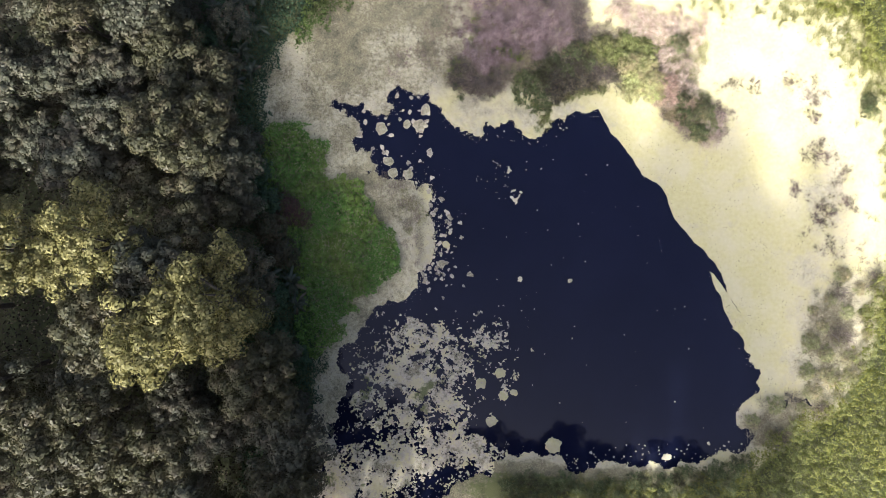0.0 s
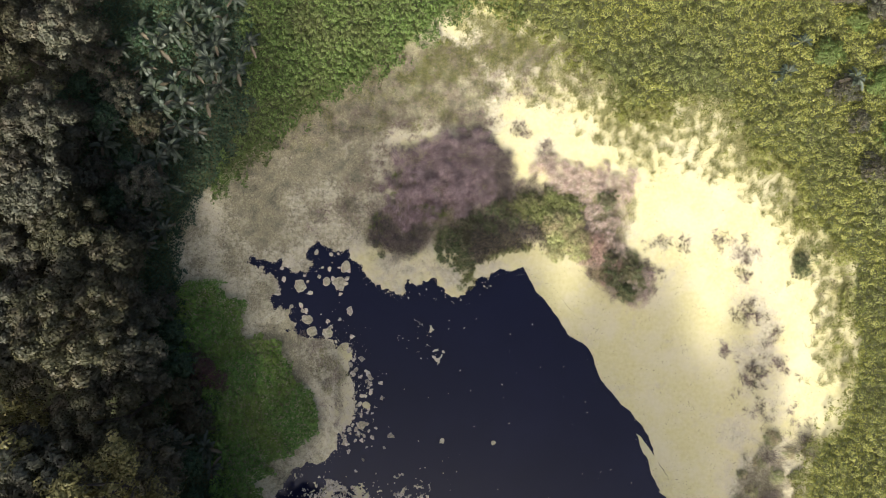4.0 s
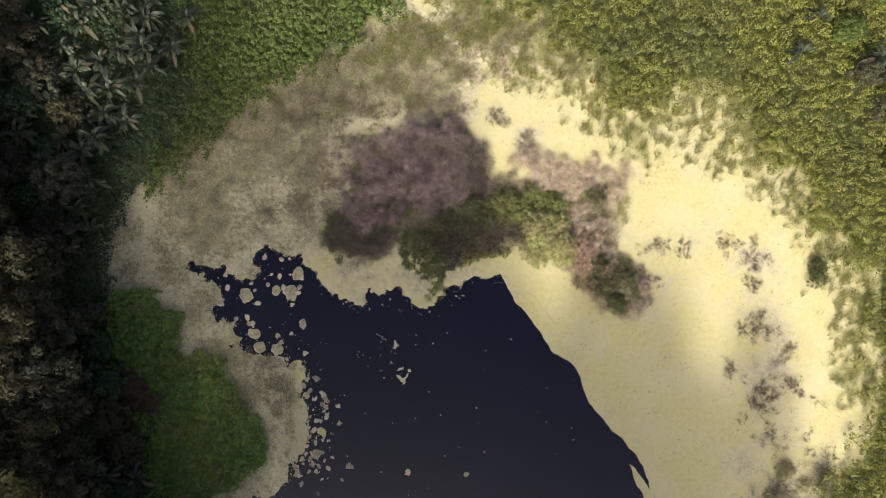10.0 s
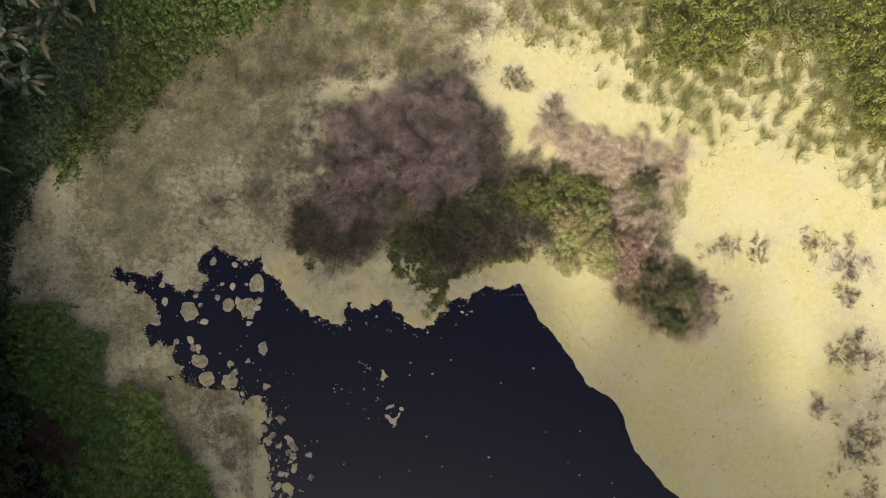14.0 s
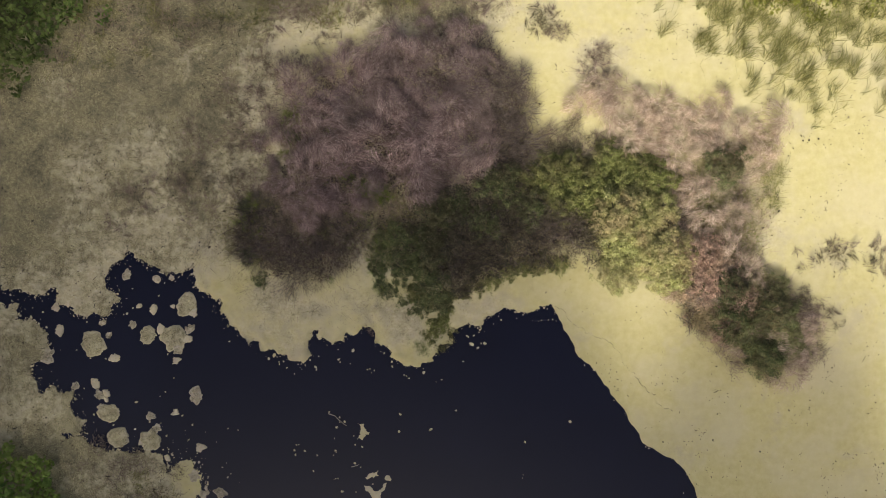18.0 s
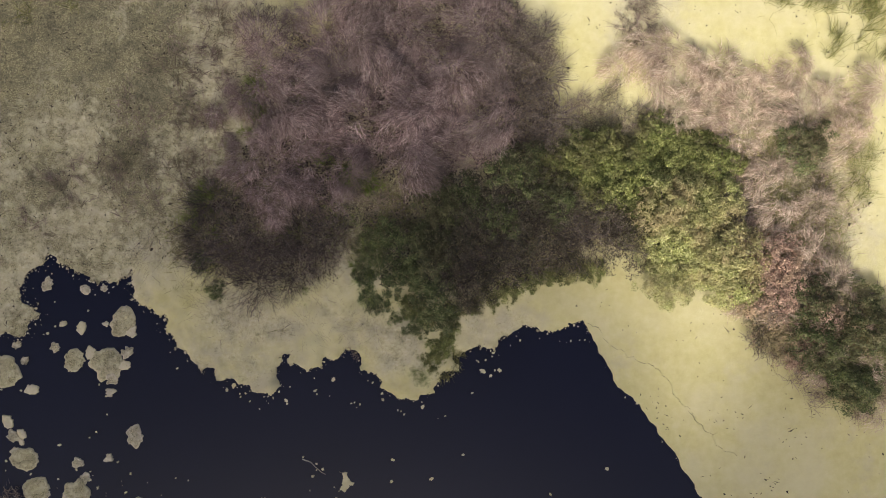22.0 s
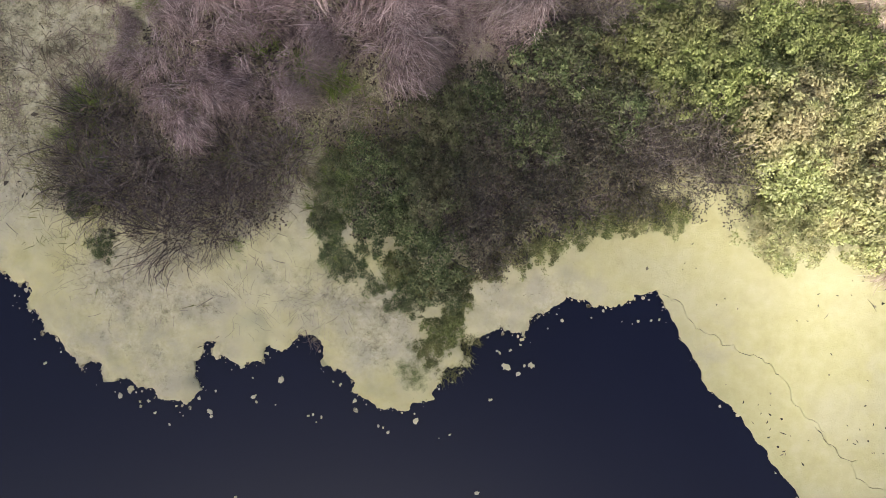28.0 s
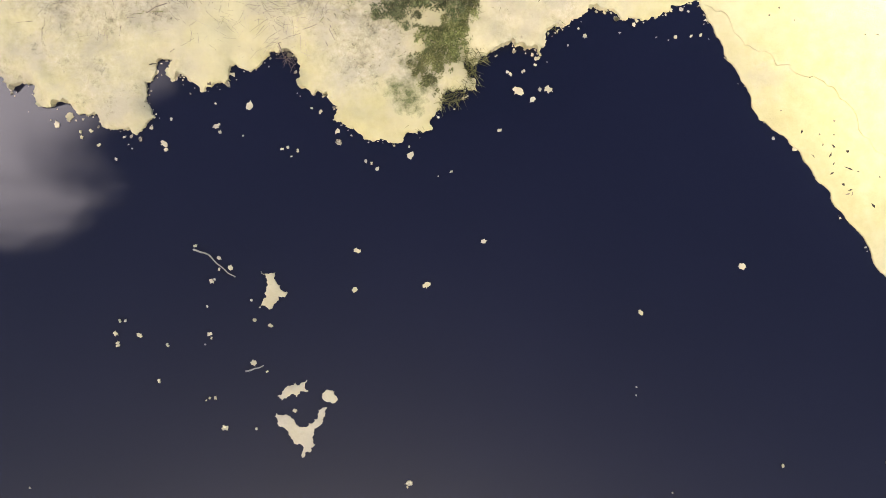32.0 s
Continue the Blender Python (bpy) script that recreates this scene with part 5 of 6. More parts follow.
BANANAS = [banana(21, 18), banana(22, 16), banana(23, 20)]
stools = [(-8.6, 24.0), (-9.4, 22.1), (-7.7, 21.5), (-11.8, 20.8), (-10.4, 17.7), (-11.5, 18.0), (-13.7, 16.6), (-13.0, 12.8), (-15.9, 16.9), (-14.6, 15.3), (-16.8, 18.8), (-9.8, -2.1), (-11.7, -1.8), (-9.5, -3.6), (-10.2, -0.3), (-11.3, -1.8),
          (-11.0, 19.4), (-7.0, 23.2), (-10.0, 25.5), (-12.6, 22.8), (-8.0, 26.0), (-12.2, 14.4), (-13.6, 10.6), (-9.6, 19.6), (-8.8, 20.4), (-12.6, 16.0), (-11.8, 16.6), (-13.4, 14.2), (-12.4, 11.6), (-9.0, 23.0), (-10.6, 21.4), (-14.8, 13.4), (-15.4, 18.4), (-12.4, 19.2), (-10.2, 23.6)]
stools += [p for p in spread([(-15, 24), (-8, 25.5), (-7.8, 22), (-10.5, 18.5), (-12, 15), (-12.6, 11), (-15, 11), (-16.5, 17)], 1.2, 24) if min(math.hypot(p[0] - a, p[1] - b) for a, b in stools) > 0.7]
grow(BANANAS, stools, "banana-like plant with long arching dark green leaves", "banana plant", "banana plants", (0.72, 0.98))
grow(BANANAS, [(27.4, 23.4), (30.6, 21.1), (26.5, 21.5)], "banana-like plant with sunlit arching leaves", "banana plant", "banana plants", (0.6, 0.85))
for ob in BANANAS:
    away(ob)


def cover(name, mat, area, density, size, label, lift=0.45, fade=0.0, ragged_edge=0.8, seed=0, clump=1.6, mound=0.4, broad=0.62):
    """A carpet of low leaves over a piece of ground, in crowded small mounds; fade: over how many metres it thins into the marsh."""
    r = np.random.default_rng(seed)
    p = np.array(area)
    lo, hi = p.min(0) - 1, p.max(0) + 1
    n = int((hi - lo).prod() * density)
    x, y = r.uniform(lo[0], hi[0], n), r.uniform(lo[1], hi[1], n)
    wx, wy = x + (fbm(x * 0.9, y * 0.9, seed + 1, 6) - 0.5) * 2.6 * ragged_edge, y + (fbm(x * 0.9, y * 0.9, seed + 7, 6) - 0.5) * 2.6 * ragged_edge
    keep = inside(area, wx, wy)
    x, y = x[keep], y[keep]
    if fade:
        d = np.where(inside(MARSH, x, y), -1, 1) * edge_distance(MARSH, x, y)
        keep = (d + 0.35) / fade + 2.6 * (fbm(x * 0.8, y * 0.8, seed + 5, 3) - 0.5) + 0.9 * (fbm(x * 3.3, y * 2.2, seed + 6, 2) - 0.5) > r.uniform(-0.35, 0.35, len(x))
        x, y = x[keep], y[keep]
    bumps = fbm(x * clump, y * clump, seed + 3, 3)
    sx, sy = x + (fbm(x * 2.1, y * 2.1, seed + 8, 2) - 0.5) * mound, y + (fbm(x * 2.1, y * 2.1, seed + 9, 2) - 0.5) * mound
    h, dx, dy = domes(sx, sy, mound, seed)
    under = r.exponential(0.22, len(x)).clip(0, 1)
    z = np.maximum(height(x, y), 0.02) + lift * (0.55 * bumps + 0.62 * h * (1 - under)) 
    normal = np.stack([dx * 1.5, dy * 1.5, np.full(len(x), 0.85)], 1) + r.normal(size=(len(x), 3)) * 0.22
    v, f = leaves(np.stack([x, y, z], 1), normal, size * r.uniform(0.6, 1.4, len(x)), size * broad * r.uniform(0.7, 1.2, len(x)), seed)
    return tagged(new(name, mesh_from(name, v, f, mat)), label, "ground cover", kind="stuff")


cover("green_creeper", LEAF_GREEN, BANK, 300, 0.135, "bright green leafy creeper on the bank", 0.6, seed=100, ragged_edge=0.75, mound=0.27, broad=0.75)
cover("teal_creeper", LEAF_TEAL, [(-13, -20), (-8.6, -20), (-9.0, -12), (-7.5, -7.5), (-8.6, -2.5), (-9.2, 1.5), (-11, 5), (-11.6, 8), (-11.5, 11), (-10.0, 13.8), (-8.6, 15.6), (-7, 19), (-7.5, 28), (-17, 28), (-18, 12), (-14, 2)], 190, 0.135, "dark blue-green creeper below the trees", 0.45, 0.7, seed=110, mound=0.27, broad=0.75)
# floor leaves this dark stand in for deep shade between the crowns
cover("forest_litter", DEBRIS, [(-30, -19), (-12, -19), (-13, 2), (-17, 12), (-16, 28), (-30, 28)], 30, 0.2, "leaves kept dark so that gaps between the trees look shaded", 0.5, seed=115)
cover("green_creeper", LEAF_MID, [(-10.2, 12.6), (-7, 14), (-4, 17), (0, 19.6), (5, 23), (9, 24), (12, 29), (-8, 29), (-7.8, 24), (-7, 19), (-9, 15.8)], 260, 0.135, "green leafy creeper along the marsh", 0.5, 0.9, seed=120, mound=0.3, broad=0.75)
cover("yellow_green_creeper", LEAF_YELLOW, [(4, 22), (9, 22), (14, 16), (24, 12), (28, 8), (28, 0), (25, -3), (24, -10), (18, -14.5), (3, -16.5), (3, -19), (36, -19), (38, 29), (8, 29)], 290, 0.115, "yellow-green creeper and grass on the bank", 0.7, 1.2, 1.4, seed=130, clump=0.9, mound=0.5)


def thatch():
    """Old straw lying on the brown parts of the mat."""
    r = np.random.default_rng(77)
    x, y = r.uniform(-12, 30, 100000), r.uniform(-14, 27, 100000)
    keep = inside(MARSH, x, y) & ~inside(SHORE, x, y)
    x, y = x[keep], y[keep]
    b, _ = marks(x, y)
    keep = (b + 0.5 * (fbm(x * 1.5, y * 1.5, 78) - 0.5) > r.uniform(0.45, 1.0, len(x))) & (edge_distance(SHORE, x, y) > 0.15)
    x, y = x[keep], y[keep]
    n = len(x)
    flow = fbm(x * 0.5, y * 0.5, 79) * 12
    lean = np.stack([np.cos(flow), np.sin(flow)], 1) * 1.6 + r.normal(size=(n, 2)) * 0.9
    v, f = blades(np.stack([x, y, np.full(n, 0.05)], 1), lean, r.uniform(0.06, 0.26, n), r.uniform(0.005, 0.012, n), 0.45, 80)
    v[:, 2] += 0.03
    tagged(new("straw_thatch", mesh_from("straw_thatch", v, f, STRAW)), "short grey-brown straw standing in old duckweed", "thatch", kind="stuff")


def rot():
    """Rotten leaves, stalks and dark bits on the mat."""
    r = np.random.default_rng(88)
    x, y = r.uniform(-12, 30, 150000), r.uniform(-14, 27, 150000)
    keep = inside(MARSH, x, y) & ~inside(SHORE, x, y)
    x, y = x[keep], y[keep]
    b, _ = marks(x, y)
    keep = (np.where(x > 10, 0.04, 0.05) + 0.42 * b + 1.1 * (fbm(x * 0.9, y * 0.9, 89) - 0.52) > r.uniform(0, 1, len(x))) & (edge_distance(SHORE, x, y) > 0.05)
    x, y, b = x[keep], y[keep], b[keep]
    n = len(x)
    stalk = np.where(r.uniform(size=n) < 0.25, 2.2, 1.0)
    v, f = leaves(np.stack([x, y, np.full(n, 0.075)], 1), np.array([0, 0, 1.0]) + r.normal(size=(n, 3)) * 0.15, (0.022 + r.exponential(0.024, n).clip(0, 0.11)) * stalk, 0.014 + r.exponential(0.016, n).clip(0, 0.07) / stalk, 90)
    tagged(new("rotten_leaves", mesh_from("rotten_leaves", v, f, DEBRIS)), "dark rotten leaves scattered on pale duckweed", "dead leaves", kind="stuff")


thatch()
rot()

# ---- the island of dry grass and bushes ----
# dark sheets hide the pale mat and paint the gaps as shade
cover("dark_litter", GAP_LEAF, PINK_AREA, 260, 0.08, "dark leaf sheet that stands in for shade between dry tussocks", 0.30, seed=140, ragged_edge=0.8)
cover("dark_litter", GAP_LEAF, [(0.9, 12.4), (3.2, 12.2), (5.2, 12.4), (5.4, 11.8), (4.1, 11.2), (4.0, 10.2), (3.1, 9.7), (1.6, 9.9), (0.8, 11.0)], 300, 0.055, "dark leaf filler that deepens the shade below bare shrubs", 0.4, seed=150, ragged_edge=0.55)
cover("dark_litter", GAP_LEAF, [p for p in BAND_AREA if p[1] > 9.5], 300, 0.07, "dark leaf filler that gives green bushes a shaded inside", 0.5, seed=160, ragged_edge=0.35)
cover("brown_litter", LEAF_BROWN, RUSTY, 300, 0.06, "reddish brown dead leaves below bushes", 0.35, seed=170, ragged_edge=0.6)
TUFTS = [tussock(31 + i, 1.0, 0.85, PINK, 900, (0.6 * math.cos(i * 0.7 - 1.2), 0.6 * math.sin(i * 0.7 - 1.2)), 0.0062, spray=0.7, wisps=26, long=0.5) for i in range(6)]
grow(TUFTS, [(3.0, 12.5), (2.4, 12.3), (3.6, 12.3), (4.3, 12.3), (2.7, 11.9)], "dry mauve tussock among bare shrubs", "grass tussock", "dry tussocks of the island", (0.5, 0.8), z=0.1)
grow(TUFTS, [p for p in spread(ragged(PINK_AREA, 0.4, 0.36, 17), 0.54, 31) if p[0] < 8.35], "dry pinkish-brown grass tussock, combed by wind", "grass tussock", "dry tussocks of the island", (0.5, 1.15), (0.7, 1.2), z=0.03)
grow(TUFTS, [(1.6, 15.0), (1.5, 13.6), (1.7, 12.9), (2.5, 15.9), (3.2, 16.7), (3.9, 17.2), (5.3, 17.5), (6.3, 17.9), (7.4, 18.0), (7.9, 17.8), (2.0, 16.1), (1.2, 14.3)], "small dry mauve tussock at the edge of the heap", "grass tussock", "dry tussocks of the island", (0.25, 0.55), (0.6, 1.0), z=0.03)
for ob in TUFTS:
    away(ob)
TUFTS = [tussock(131 + i, 0.9, 0.5, PALE, 420, (0.4 * math.cos(i * 1.2), 0.4 * math.sin(i * 1.2) + 0.2), 0.0075, spray=0.9, wisps=22, long=0.42) for i in range(4)]
grow(TUFTS, spread(TUFT_AREA, 0.60, 32), "dry pinkish grass tussock in duckweed", "grass tussock", "dry tussocks of the island", (0.55, 1.05), z=0.03)
grow(TUFTS, within(BROWN_AREA, 0.62, 34, 0.15), "dry pinkish tussock among brown bushes", "grass tussock", "dry tussocks of the island", (0.6, 1.05), z=0.03)
for ob in TUFTS:
    away(ob)
DULL = [tuft(37 + i, 0.6, 0.42, BROWNGRASS, 80, (0.4 * i - 0.6, 0.3), 0.010, 0.5, "grass_tuft", 0.8, 9) for i in range(5)]
clumps = [(19.5, 10.9, 0.9, 0.3, 18), (23.2, 11.1, 0.7, 0.35, 14), (24.7, 10.1, 0.5, 0.6, 16), (24.7, 6.4, 0.55, 0.5, 30), (25.2, 2.4, 0.55, 0.6, 32), (23.3, 3.9, 0.5, 0.6, 12), (27.1, 3.0, 0.8, 0.5, 12), (26.3, 4.6, 0.4, 0.4, 10), (24.4, 8.6, 0.4, 0.5, 10),
          (9.9, 18.0, 0.5, 0.25, 14), (11.6, 16.7, 0.25, 0.8, 16), (2.6, 18.3, 0.7, 0.4, 16), (18.4, 9.2, 0.35, 0.35, 14), (7.2, 18.8, 0.9, 0.5, 24), (5.2, 18.4, 0.8, 0.5, 14), (25.6, 0.2, 0.9, 0.6, 14), (27.6, -0.3, 0.8, 0.8, 14), (29.2, 8.0, 0.6, 1.2, 10),
          (-1.4, 12.8, 0.2, 0.2, 6), (0.4, 14.0, 0.7, 1.2, 14), (-3.0, 12.2, 0.8, 0.6, 10), (1.3, 16.5, 0.8, 0.8, 12)]
grow(DULL, [(random.gauss(x, sx * 0.85), random.gauss(y, sy * 0.85)) for x, y, sx, sy, n in clumps for _ in range(n)], "lone dull brown tuft standing in duckweed", "grass tuft", "lone brown tufts", (0.4, 0.92), z=0.03)
for ob in DULL:
    away(ob)
BARE = [dead_shrub(41 + i, 0.8, 0.7) for i in range(3)]
grow(BARE, within(DEAD_AREA, 0.52, 41, 0.4), "bare dark brown shrub with tangled twigs", "bare shrub", "bare shrubs of the island", (0.55, 1.15), z=0.0)
TWIGGY = [dead_shrub(48 + i, 0.62, 0.8, 330, thin=0.72) for i in range(2)]
grow(TWIGGY, spread(HEART, 0.5, 42), "bare brown twigs among green bushes", "bare shrub", "bare shrubs of the island", (0.8, 1.1), z=0.08)
for ob in TWIGGY:
    away(ob)
grow(BARE, [(8.4, 16.6), (8.9, 15.9), (8.5, 15.2), (9.1, 14.9), (8.8, 14.2), (9.4, 14.3), (8.2, 13.7), (9.0, 13.6), (7.6, 16.9), (6.9, 17.3), (8.7, 16.2), (8.3, 16.0), (8.6, 14.7), (9.3, 15.3), (8.2, 14.4), (9.5, 13.9), (8.0, 17.3), (9.2, 16.3)], "bare dark grey shrub beside dry pink grass", "bare shrub", "bare shrubs of the island", (0.65, 0.95), z=0.05)
grow(BARE, within(BROWN_AREA, 1.2, 43, 0.3), "bare reddish brown shrub", "bare shrub", "bare shrubs of the island", (0.7, 1.0), z=0.0)
grow(BARE, spread(SCRUB_AREA, 2.4, 44), "bare grey-brown shrub on the marsh's edge", "bare shrub", "bare shrubs of the shore", (0.9, 1.4), z=0.0)
THIN = [dead_shrub(45 + i, 0.7, 0.3, 90, thin=0.5) for i in range(2)]
grow(THIN, [(0.7, 9.9), (1.3, 9.3), (1.0, 9.6), (2.0, 9.0), (3.4, 9.0), (4.4, 9.3), (4.7, 9.0), (4.1, 9.2), (5.0, 9.3), (-0.4, 10.9), (0.0, 11.6), (-0.2, 12.9), (0.6, 13.7)], "thin bare twigs spread over pale duckweed", "bare shrub", "bare shrubs of the island", (0.7, 1.1), z=0.0)
for ob in THIN:
    away(ob)
for ob in BARE:
    away(ob)
GREEN = [shrub(51 + i, 0.75, 0.75, LEAF_BUSH, 4000, 0.054) for i in range(3)]
grow(GREEN, [p for p in within(BAND_AREA, 0.55, 51, 0.35) if p[1] > 9.75 and (not inside(HEART, *p) or random.random() < 0.3)], "dense dull green bush on the island", "bush", "bushes of the island", (0.7, 1.05), z=0.0)
grow(GREEN, [(5.0, 11.3), (4.9, 10.8), (4.85, 10.3), (5.0, 9.9), (5.3, 9.6), (5.7, 9.4), (6.1, 9.2)], "low dull green bush beside bare shrubs", "bush", "bushes of the island", (0.4, 0.6), (0.5, 0.8), z=0.0)
grow(GREEN, within(TIP, 0.8, 52, 0.35), "dull green bush at the island's tip", "bush", "bushes of the island", z=0.0)
grow(GREEN, spread(SOUTH_AREA, 0.75, 53), "low olive bush on the south shore", "bush", "bushes of the shore", (0.5, 1.1), z=0.0)
grow(GREEN, [(0.7, 12.3), (0.75, 10.7), (1.2, 10.0), (2.1, 14.6), (6.9, 9.2)], "small green bush at the edge of dry grass", "bush", "bushes of the island", (0.28, 0.5), z=0.0)
grow(GREEN, [(28.1, 9.7), (28.0, 9.1), (15.6, 13.6)], "small green bush in duckweed", "bush", "bushes of the shore", (0.7, 1.0), z=0.0)
for ob in GREEN:
    away(ob)
ROUND = [shrub(64 + i, 0.75, 0.6, LEAF_BUSHY, 3800, 0.056) for i in range(3)]
grow(ROUND, within(TIP, 0.62, 62, 0.3), "bush with light olive and reddish leaves", "bush", "bushes of the island's tip", (0.75, 0.95), (0.75, 0.95), z=0.0)
grow(ROUND, spread(SCRUB_AREA, 1.15, 55), "olive bush among dry grass on the shore", "bush", "bushes of the shore", (0.4, 0.95), (0.6, 0.9), z=0.0)
for ob in ROUND:
    away(ob)
OLIVE = [shrub(57 + i, 0.75, 0.75, LEAF_OLIVE, 2900, 0.07) for i in range(3)]
grow(OLIVE, spread(DUSKY, 0.5, 54), "dense olive green bush on the island", "bush", "bushes of the island", (0.75, 1.0), (0.7, 0.95), z=0.0)
grow(OLIVE, [(7.5, 9.6), (7.2, 9.35), (7.0, 9.1), (6.85, 8.8), (6.7, 8.55), (6.55, 8.3), (6.9, 9.5), (6.4, 9.4), (6.0, 9.6), (7.9, 9.85), (8.4, 10.05), (8.9, 10.3), (9.4, 10.45), (9.9, 10.55), (10.5, 10.5)], "low green bush along the island's edge", "bush", "bushes of the island", (0.42, 0.62), (0.5, 0.8), z=0.0)
for ob in OLIVE:
    away(ob)
ROUND = [shrub(61 + i, 0.85, 0.72, LEAF_SUNNY, 5600, 0.060, sprigs=100) for i in range(3)]
grow(ROUND, within(SUNNY, 0.6, 61, 0.3), "rounded bush, sunlight put into its yellow-green leaf colour", "bush", "rounded bushes of the island", (0.8, 1.1), (1.0, 1.25), z=0.0)
for ob in ROUND:
    away(ob)
WITHERED = [shrub(76 + i, 0.8, 0.7, LEAF_DARK, 1700, 0.05) for i in range(2)]
grow(WITHERED, spread(HEART, 0.75, 72), "dark brown bush with small withered leaves", "bush", "brown bushes of the island", (0.85, 1.05), z=0.0)
grow(WITHERED, [(-10.6, 3.9), (-10.2, 3.2)], "dark brown bush at the wood's edge", "bush", "brown bushes of the bank", (1.0, 1.3))
for ob in WITHERED:
    away(ob)
RUST = [shrub(71 + i, 0.8, 0.7, LEAF_BROWN, 2400, 0.055) for i in range(2)]
RED = [shrub(74, 0.8, 0.7, LEAF_RED, 2000, 0.07)]
grow(RED, [(-9.7, 2.6), (-9.1, 1.9), (-10.2, 2.9), (-10.4, 2.0)], "reddish brown withered bush on the green bank", "bush", "brown bushes of the bank", (0.7, 1.1), z=0.3)
away(RED[0])
grow(RUST, within(RUSTY, 0.62, 71, 0.3), "brown bush with withered leaves", "bush", "brown bushes of the island", z=0.0)
for ob in RUST:
    away(ob)

# ---- reeds and thin grass in the weed ----
def sward(name, mat, area, density, tall, wide, label, bare=0.5, wave=1.2, comb=(0.0, 0.0), seed=0, droop=0.5, edge=0.8, inward=0.0):
    """Thin grass in patches, densest where the noise is high."""
    r = np.random.default_rng(seed)
    p = np.array(area)
    lo, hi = p.min(0) - 1, p.max(0) + 1
    n = int((hi - lo).prod() * density)
    x, y = r.uniform(lo[0], hi[0], n), r.uniform(lo[1], hi[1], n)
    keep = inside(area, x + (fbm(x, y, seed + 1) - 0.5) * 2 * edge, y + (fbm(x, y, seed + 2) - 0.5) * 2 * edge)
    keep &= fbm(x * wave, y * wave, seed + 3, 3) + 0.25 * (fbm(x * wave * 4, y * wave * 4, seed + 4, 2) - 0.5) > bare + r.uniform(-0.05, 0.05, n) + inward * edge_distance(MARSH, x, y)
    x, y = x[keep], y[keep]
    n = len(x)
    lean = r.normal(size=(n, 2)) * 0.55 + np.array(comb)
    v, f = blades(np.stack([x, y, np.full(n, 0.03)], 1), lean, tall * r.uniform(0.5, 1.3, n), wide * r.uniform(0.6, 1.3, n), droop, seed)
    tagged(new(name, mesh_from(name, v, f, mat)), label, "thin grass", kind="stuff")


sward("brown_grass", BROWNGRASS, [(8.2, 13.4), (8.2, 17.2), (9.4, 16.6), (9.8, 15.0), (11.2, 14.7), (12.6, 14.3), (10.8, 13.7), (9.4, 13.3)], 700, 0.4, 0.009, "dry brown grass between pink grass and bushes", 0.42, 1.2, (0.1, 0.3), 380, edge=0.6)
sward("brown_grass", BROWNGRASS, [(-4.6, 5.2), (-1.3, 4.2), (-1.0, 1.5), (-1.7, -1), (-2.6, -0.8), (-2.9, 1.5), (-4.2, 3.6)], 420, 0.2, 0.012, "short grey-brown grass in old duckweed", 0.48, 1.1, (0.1, 0.1), 390, edge=0.6)
sward("olive_grass", REED, [(-2.9, 3.8), (-1.4, 3.6), (-1.2, 1.8), (-2.0, 0.8), (-2.8, 1.6)], 420, 0.2, 0.012, "short olive grass in old duckweed", 0.47, 1.1, (0.1, 0.1), 400, edge=0.6)
sward("olive_grass", REED, [(1.5, 21.0), (5, 23.5), (7.5, 26.2), (11, 23.8), (9, 22), (5, 21)], 520, 0.36, 0.013, "olive grass over the marsh's northern tip", 0.47, 1.2, (0.1, 0.3), 410, edge=0.9)
sward("brown_grass", BROWNGRASS, [(0.4, 9.9), (2.4, 9.4), (4.2, 9.6), (6.0, 9.1), (5.5, 8.4), (3.4, 8.75), (1.6, 8.8)], 700, 0.17, 0.006, "short brown grass thinning out over pale duckweed", 0.46, 1.6, (0.1, -0.2), 420, edge=0.4)
sward("olive_reeds", REED, NE_AREA, 520, 0.48, 0.012, "sparse olive reeds in pale duckweed", 0.44, 1.9, (0.35, 0.6), 210, edge=1.5, inward=0.055)
sward("olive_reeds", REED, ARC_AREA, 260, 0.38, 0.014, "thin olive grass in old duckweed", 0.56, 1.0, (0.1, 0.3), 230, edge=1.4)
sward("brown_grass", BROWNGRASS, ARC_AREA, 300, 0.34, 0.013, "thin brown grass in old duckweed", 0.54, 0.9, (0.1, 0.2), 240, edge=1.4)
sward("pale_dry_grass", STRAW, SCRUB_AREA, 300, 0.5, 0.014, "thin grey-brown grass on the marsh's edge", 0.47, 0.9, (0.1, 0.2), 250)
sward("brown_grass", BROWNGRASS, [(-0.5, 16.5), (2, 17), (1.6, 12.5), (0.2, 12.8), (-1, 11.5), (-2.2, 12.5)], 240, 0.3, 0.012, "thin grey-brown grass beside bare shrubs", 0.5, 1.1, (0.0, 0.2), 260)
sward("olive_grass", REED, SOUTH_AREA, 260, 0.5, 0.014, "olive grass on the south shore", 0.45, 0.9, (0.0, 0.2), 270)
sward("brown_grass", BROWNGRASS, DEAD_AREA, 420, 0.38, 0.010, "dark dry grass among bare shrubs", 0.40, 0.9, (0.1, 0.1), 280, 0.8)
sward("fresh_grass", GRASS, DEAD_AREA, 300, 0.24, 0.010, "fresh green grass among bare shrubs", 0.57, 0.8, (0.0, 0.1), 290, 0.5)
sward("olive_grass", REED, [(5.7, 7.5), (6.3, 7.5), (6.9, 8.3), (6.6, 8.8), (6.0, 8.3)], 420, 0.16, 0.009, "short olive grass at the tip of the shore", 0.42, 1.5, (0.2, 0.3), 310, edge=0.2)
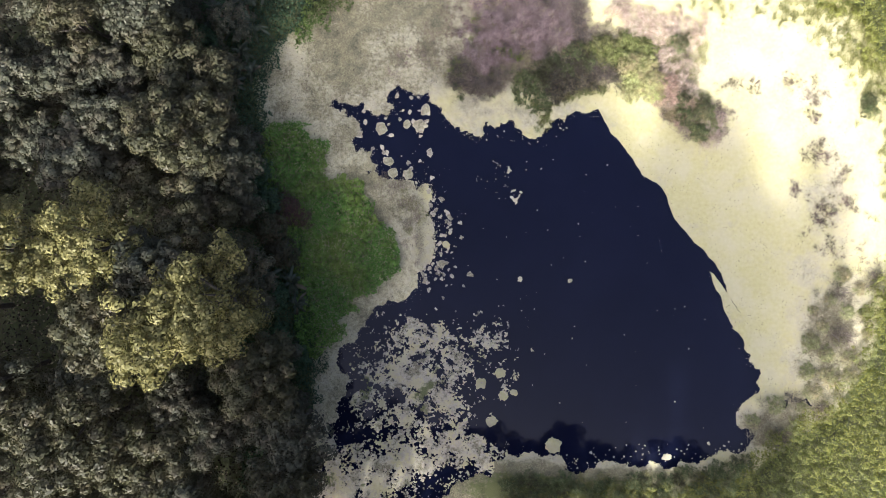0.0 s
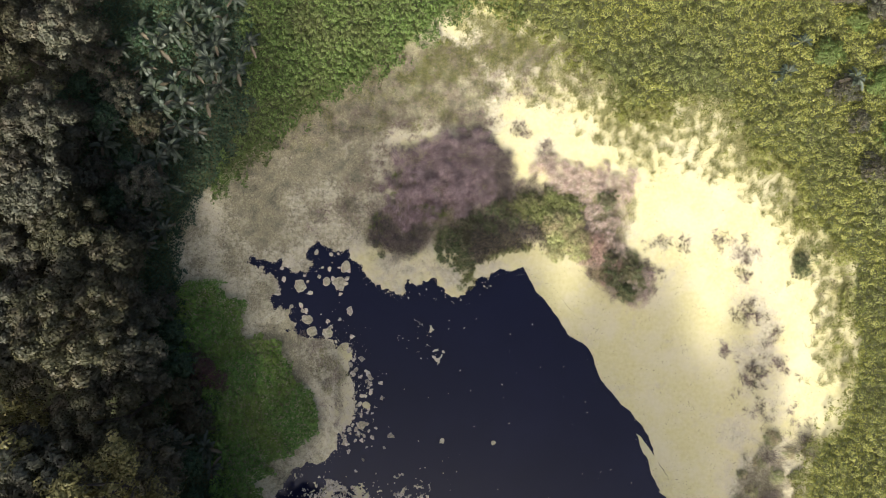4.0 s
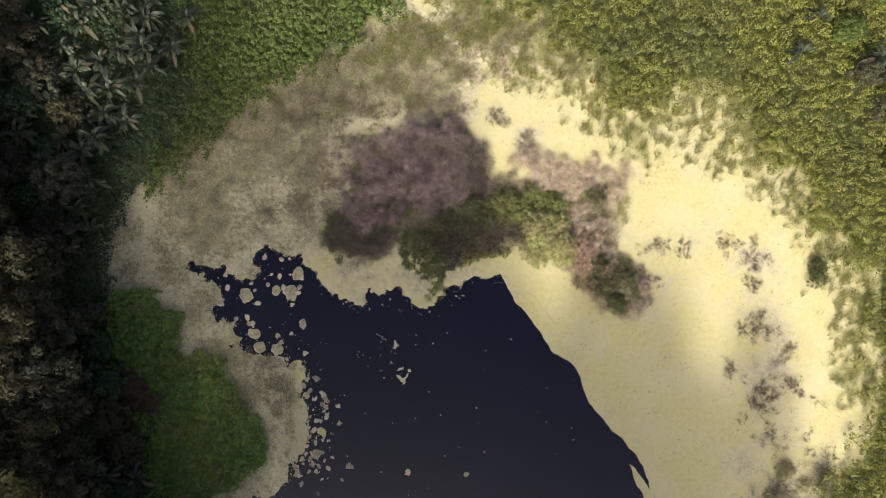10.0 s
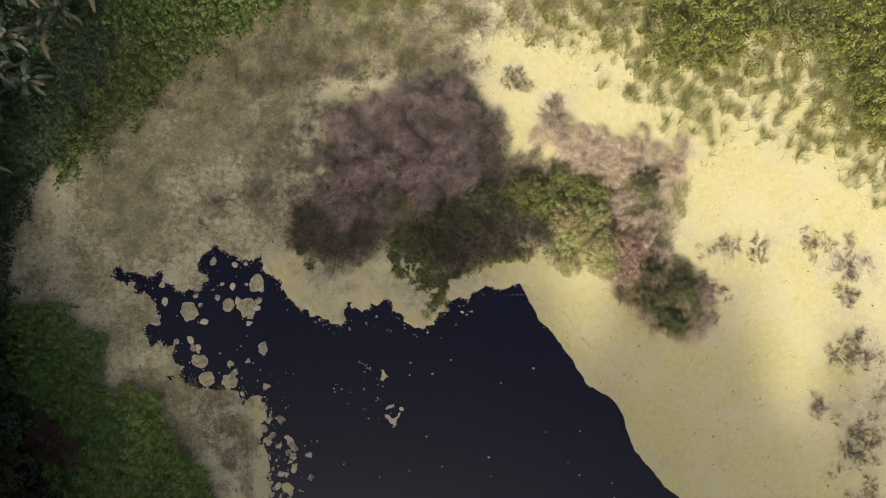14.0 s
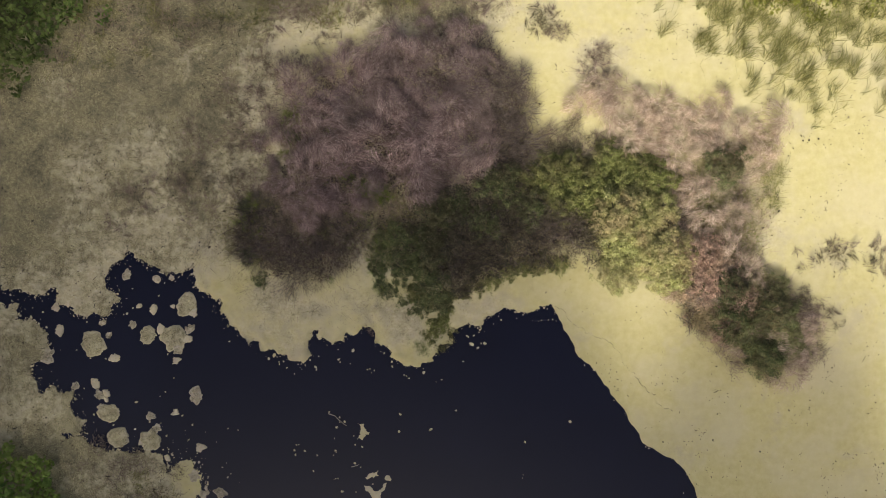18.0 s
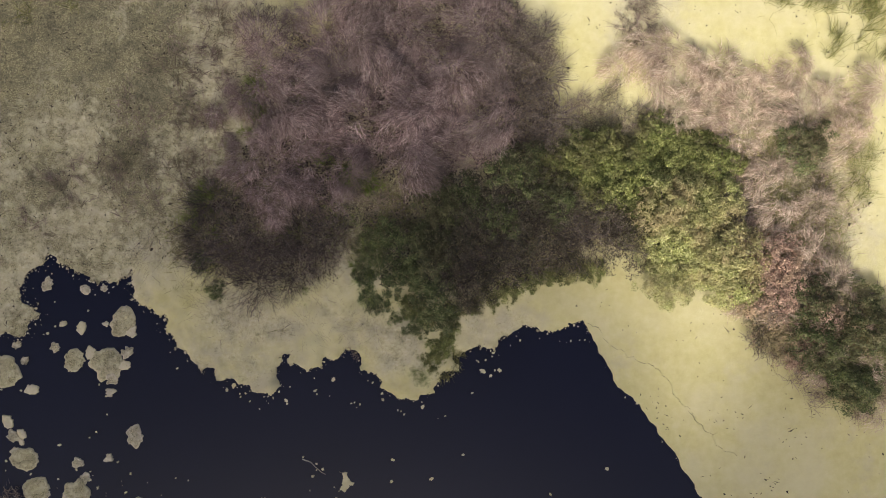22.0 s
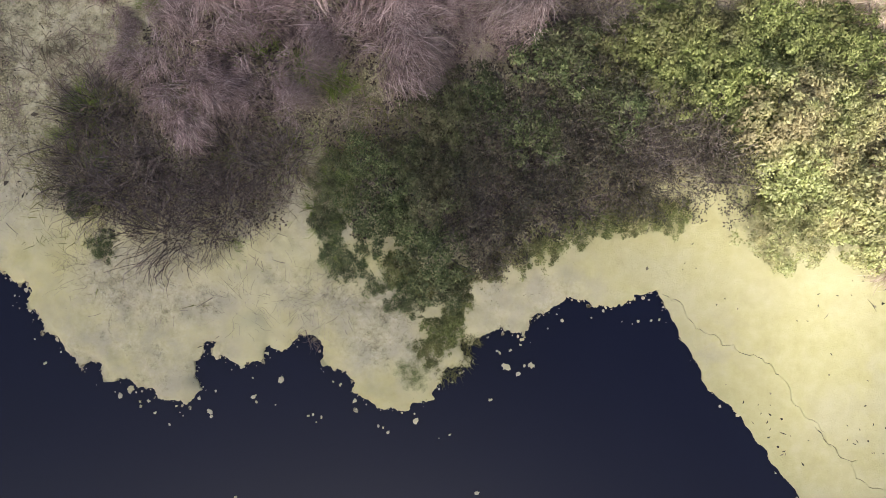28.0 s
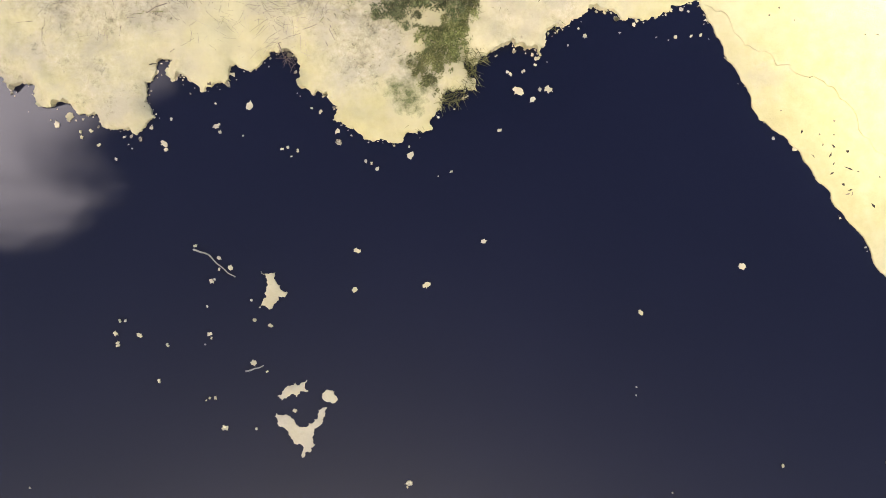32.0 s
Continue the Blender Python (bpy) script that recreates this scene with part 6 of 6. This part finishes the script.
sward("olive_grass", REED, [(0.2, 12.6), (1.6, 12.6), (1.6, 9.2), (5.2, 8.9), (5.2, 9.9), (4.2, 11.6), (5.6, 12.4), (6.4, 11.2), (5.0, 9.0), (1.0, 9.0), (-0.2, 10.6)], 380, 0.32, 0.010, "olive grass round bare shrubs", 0.5, 1.1, (0.0, 0.1), 320, edge=0.5)
sward("pale_grass", PALE, TUFT_AREA, 260, 0.36, 0.011, "thin pinkish dry grass behind the bushes", 0.5, 1.0, (0.1, 0.2), 300, edge=1.2)
sward("brown_grass", BROWNGRASS, BROWN_AREA, 420, 0.42, 0.010, "reddish dry grass among brown bushes", 0.36, 1.0, (0.1, 0.2), 330, edge=0.7)
sward("olive_grass", REED, [(13.9, 13.6), (17.2, 14.6), (17.4, 12.6), (16.8, 10.8), (15.6, 10.4), (14.4, 10.8)], 420, 0.42, 0.010, "thin tan and olive grass beside brown bushes", 0.46, 1.0, (0.1, 0.3), 340, edge=0.7)
sward("olive_grass", REED, [(4.6, 9.6), (6.0, 9.4), (8.6, 10.0), (9.2, 10.2), (8.4, 9.2), (7.0, 8.0), (6.2, 7.8), (5.2, 8.6)], 1400, 0.2, 0.008, "short olive grass thinning out towards the shore", 0.37, 1.4, (0.1, -0.2), 350, edge=0.35)
sward("fresh_grass", GRASS, [(4.7, 11.2), (5.6, 11.6), (6.2, 10.0), (6.9, 8.6), (6.2, 8.2), (5.2, 9.2)], 280, 0.24, 0.009, "fresh green grass beside green bushes", 0.48, 1.3, (0.0, 0.1), 360, edge=0.35)
sward("pale_grass", PALE, [(13.7, 13.6), (17.2, 14.6), (17.4, 12.6), (16.8, 10.8), (15.6, 10.6), (14.0, 10.8)], 280, 0.36, 0.010, "pale straw beside brown bushes", 0.42, 1.0, (0.1, 0.3), 370, edge=0.7)
FRESH = [tuft(95 + i, 0.45, 0.3, GRASS, 240, (0, 0), 0.0075, 0.5, "green_grass_tuft") for i in range(2)]
grow(FRESH, [(3.4, 13.6), (3.7, 13.3), (4.0, 12.9), (4.3, 12.75), (4.6, 12.8), (1.0, 11.9), (1.1, 11.4), (0.8, 10.9), (1.0, 10.6), (4.6, 10.6), (4.8, 10.2), (4.9, 11.1), (3.3, 9.9), (2.3, 14.0), (4.9, 9.7), (2.1, 15.0), (2.2, 14.5), (2.3, 15.4), (1.9, 13.9), (3.0, 13.9), (3.2, 13.1), (0.9, 12.4), (0.6, 11.8), (5.2, 12.6), (5.0, 10.0), (5.1, 10.4), (5.3, 9.7)],
     "small tuft of fresh green grass", "grass tuft", "green tufts", (0.5, 0.9), z=0.1)
grow(FRESH, [(3.4, 15.1), (3.45, 14.8), (3.5, 14.5), (3.55, 13.9), (3.65, 13.7), (3.75, 13.5), (4.0, 13.1), (4.2, 12.95), (4.4, 12.85), (4.6, 12.8), (2.2, 15.3), (2.15, 14.9), (2.1, 14.5), (4.9, 12.7)], "tuft of fresh green grass in a gap of dry grass", "grass tuft", "green tufts", (0.8, 1.2), (1.8, 2.2), z=0.1)
for ob in FRESH:
    away(ob)
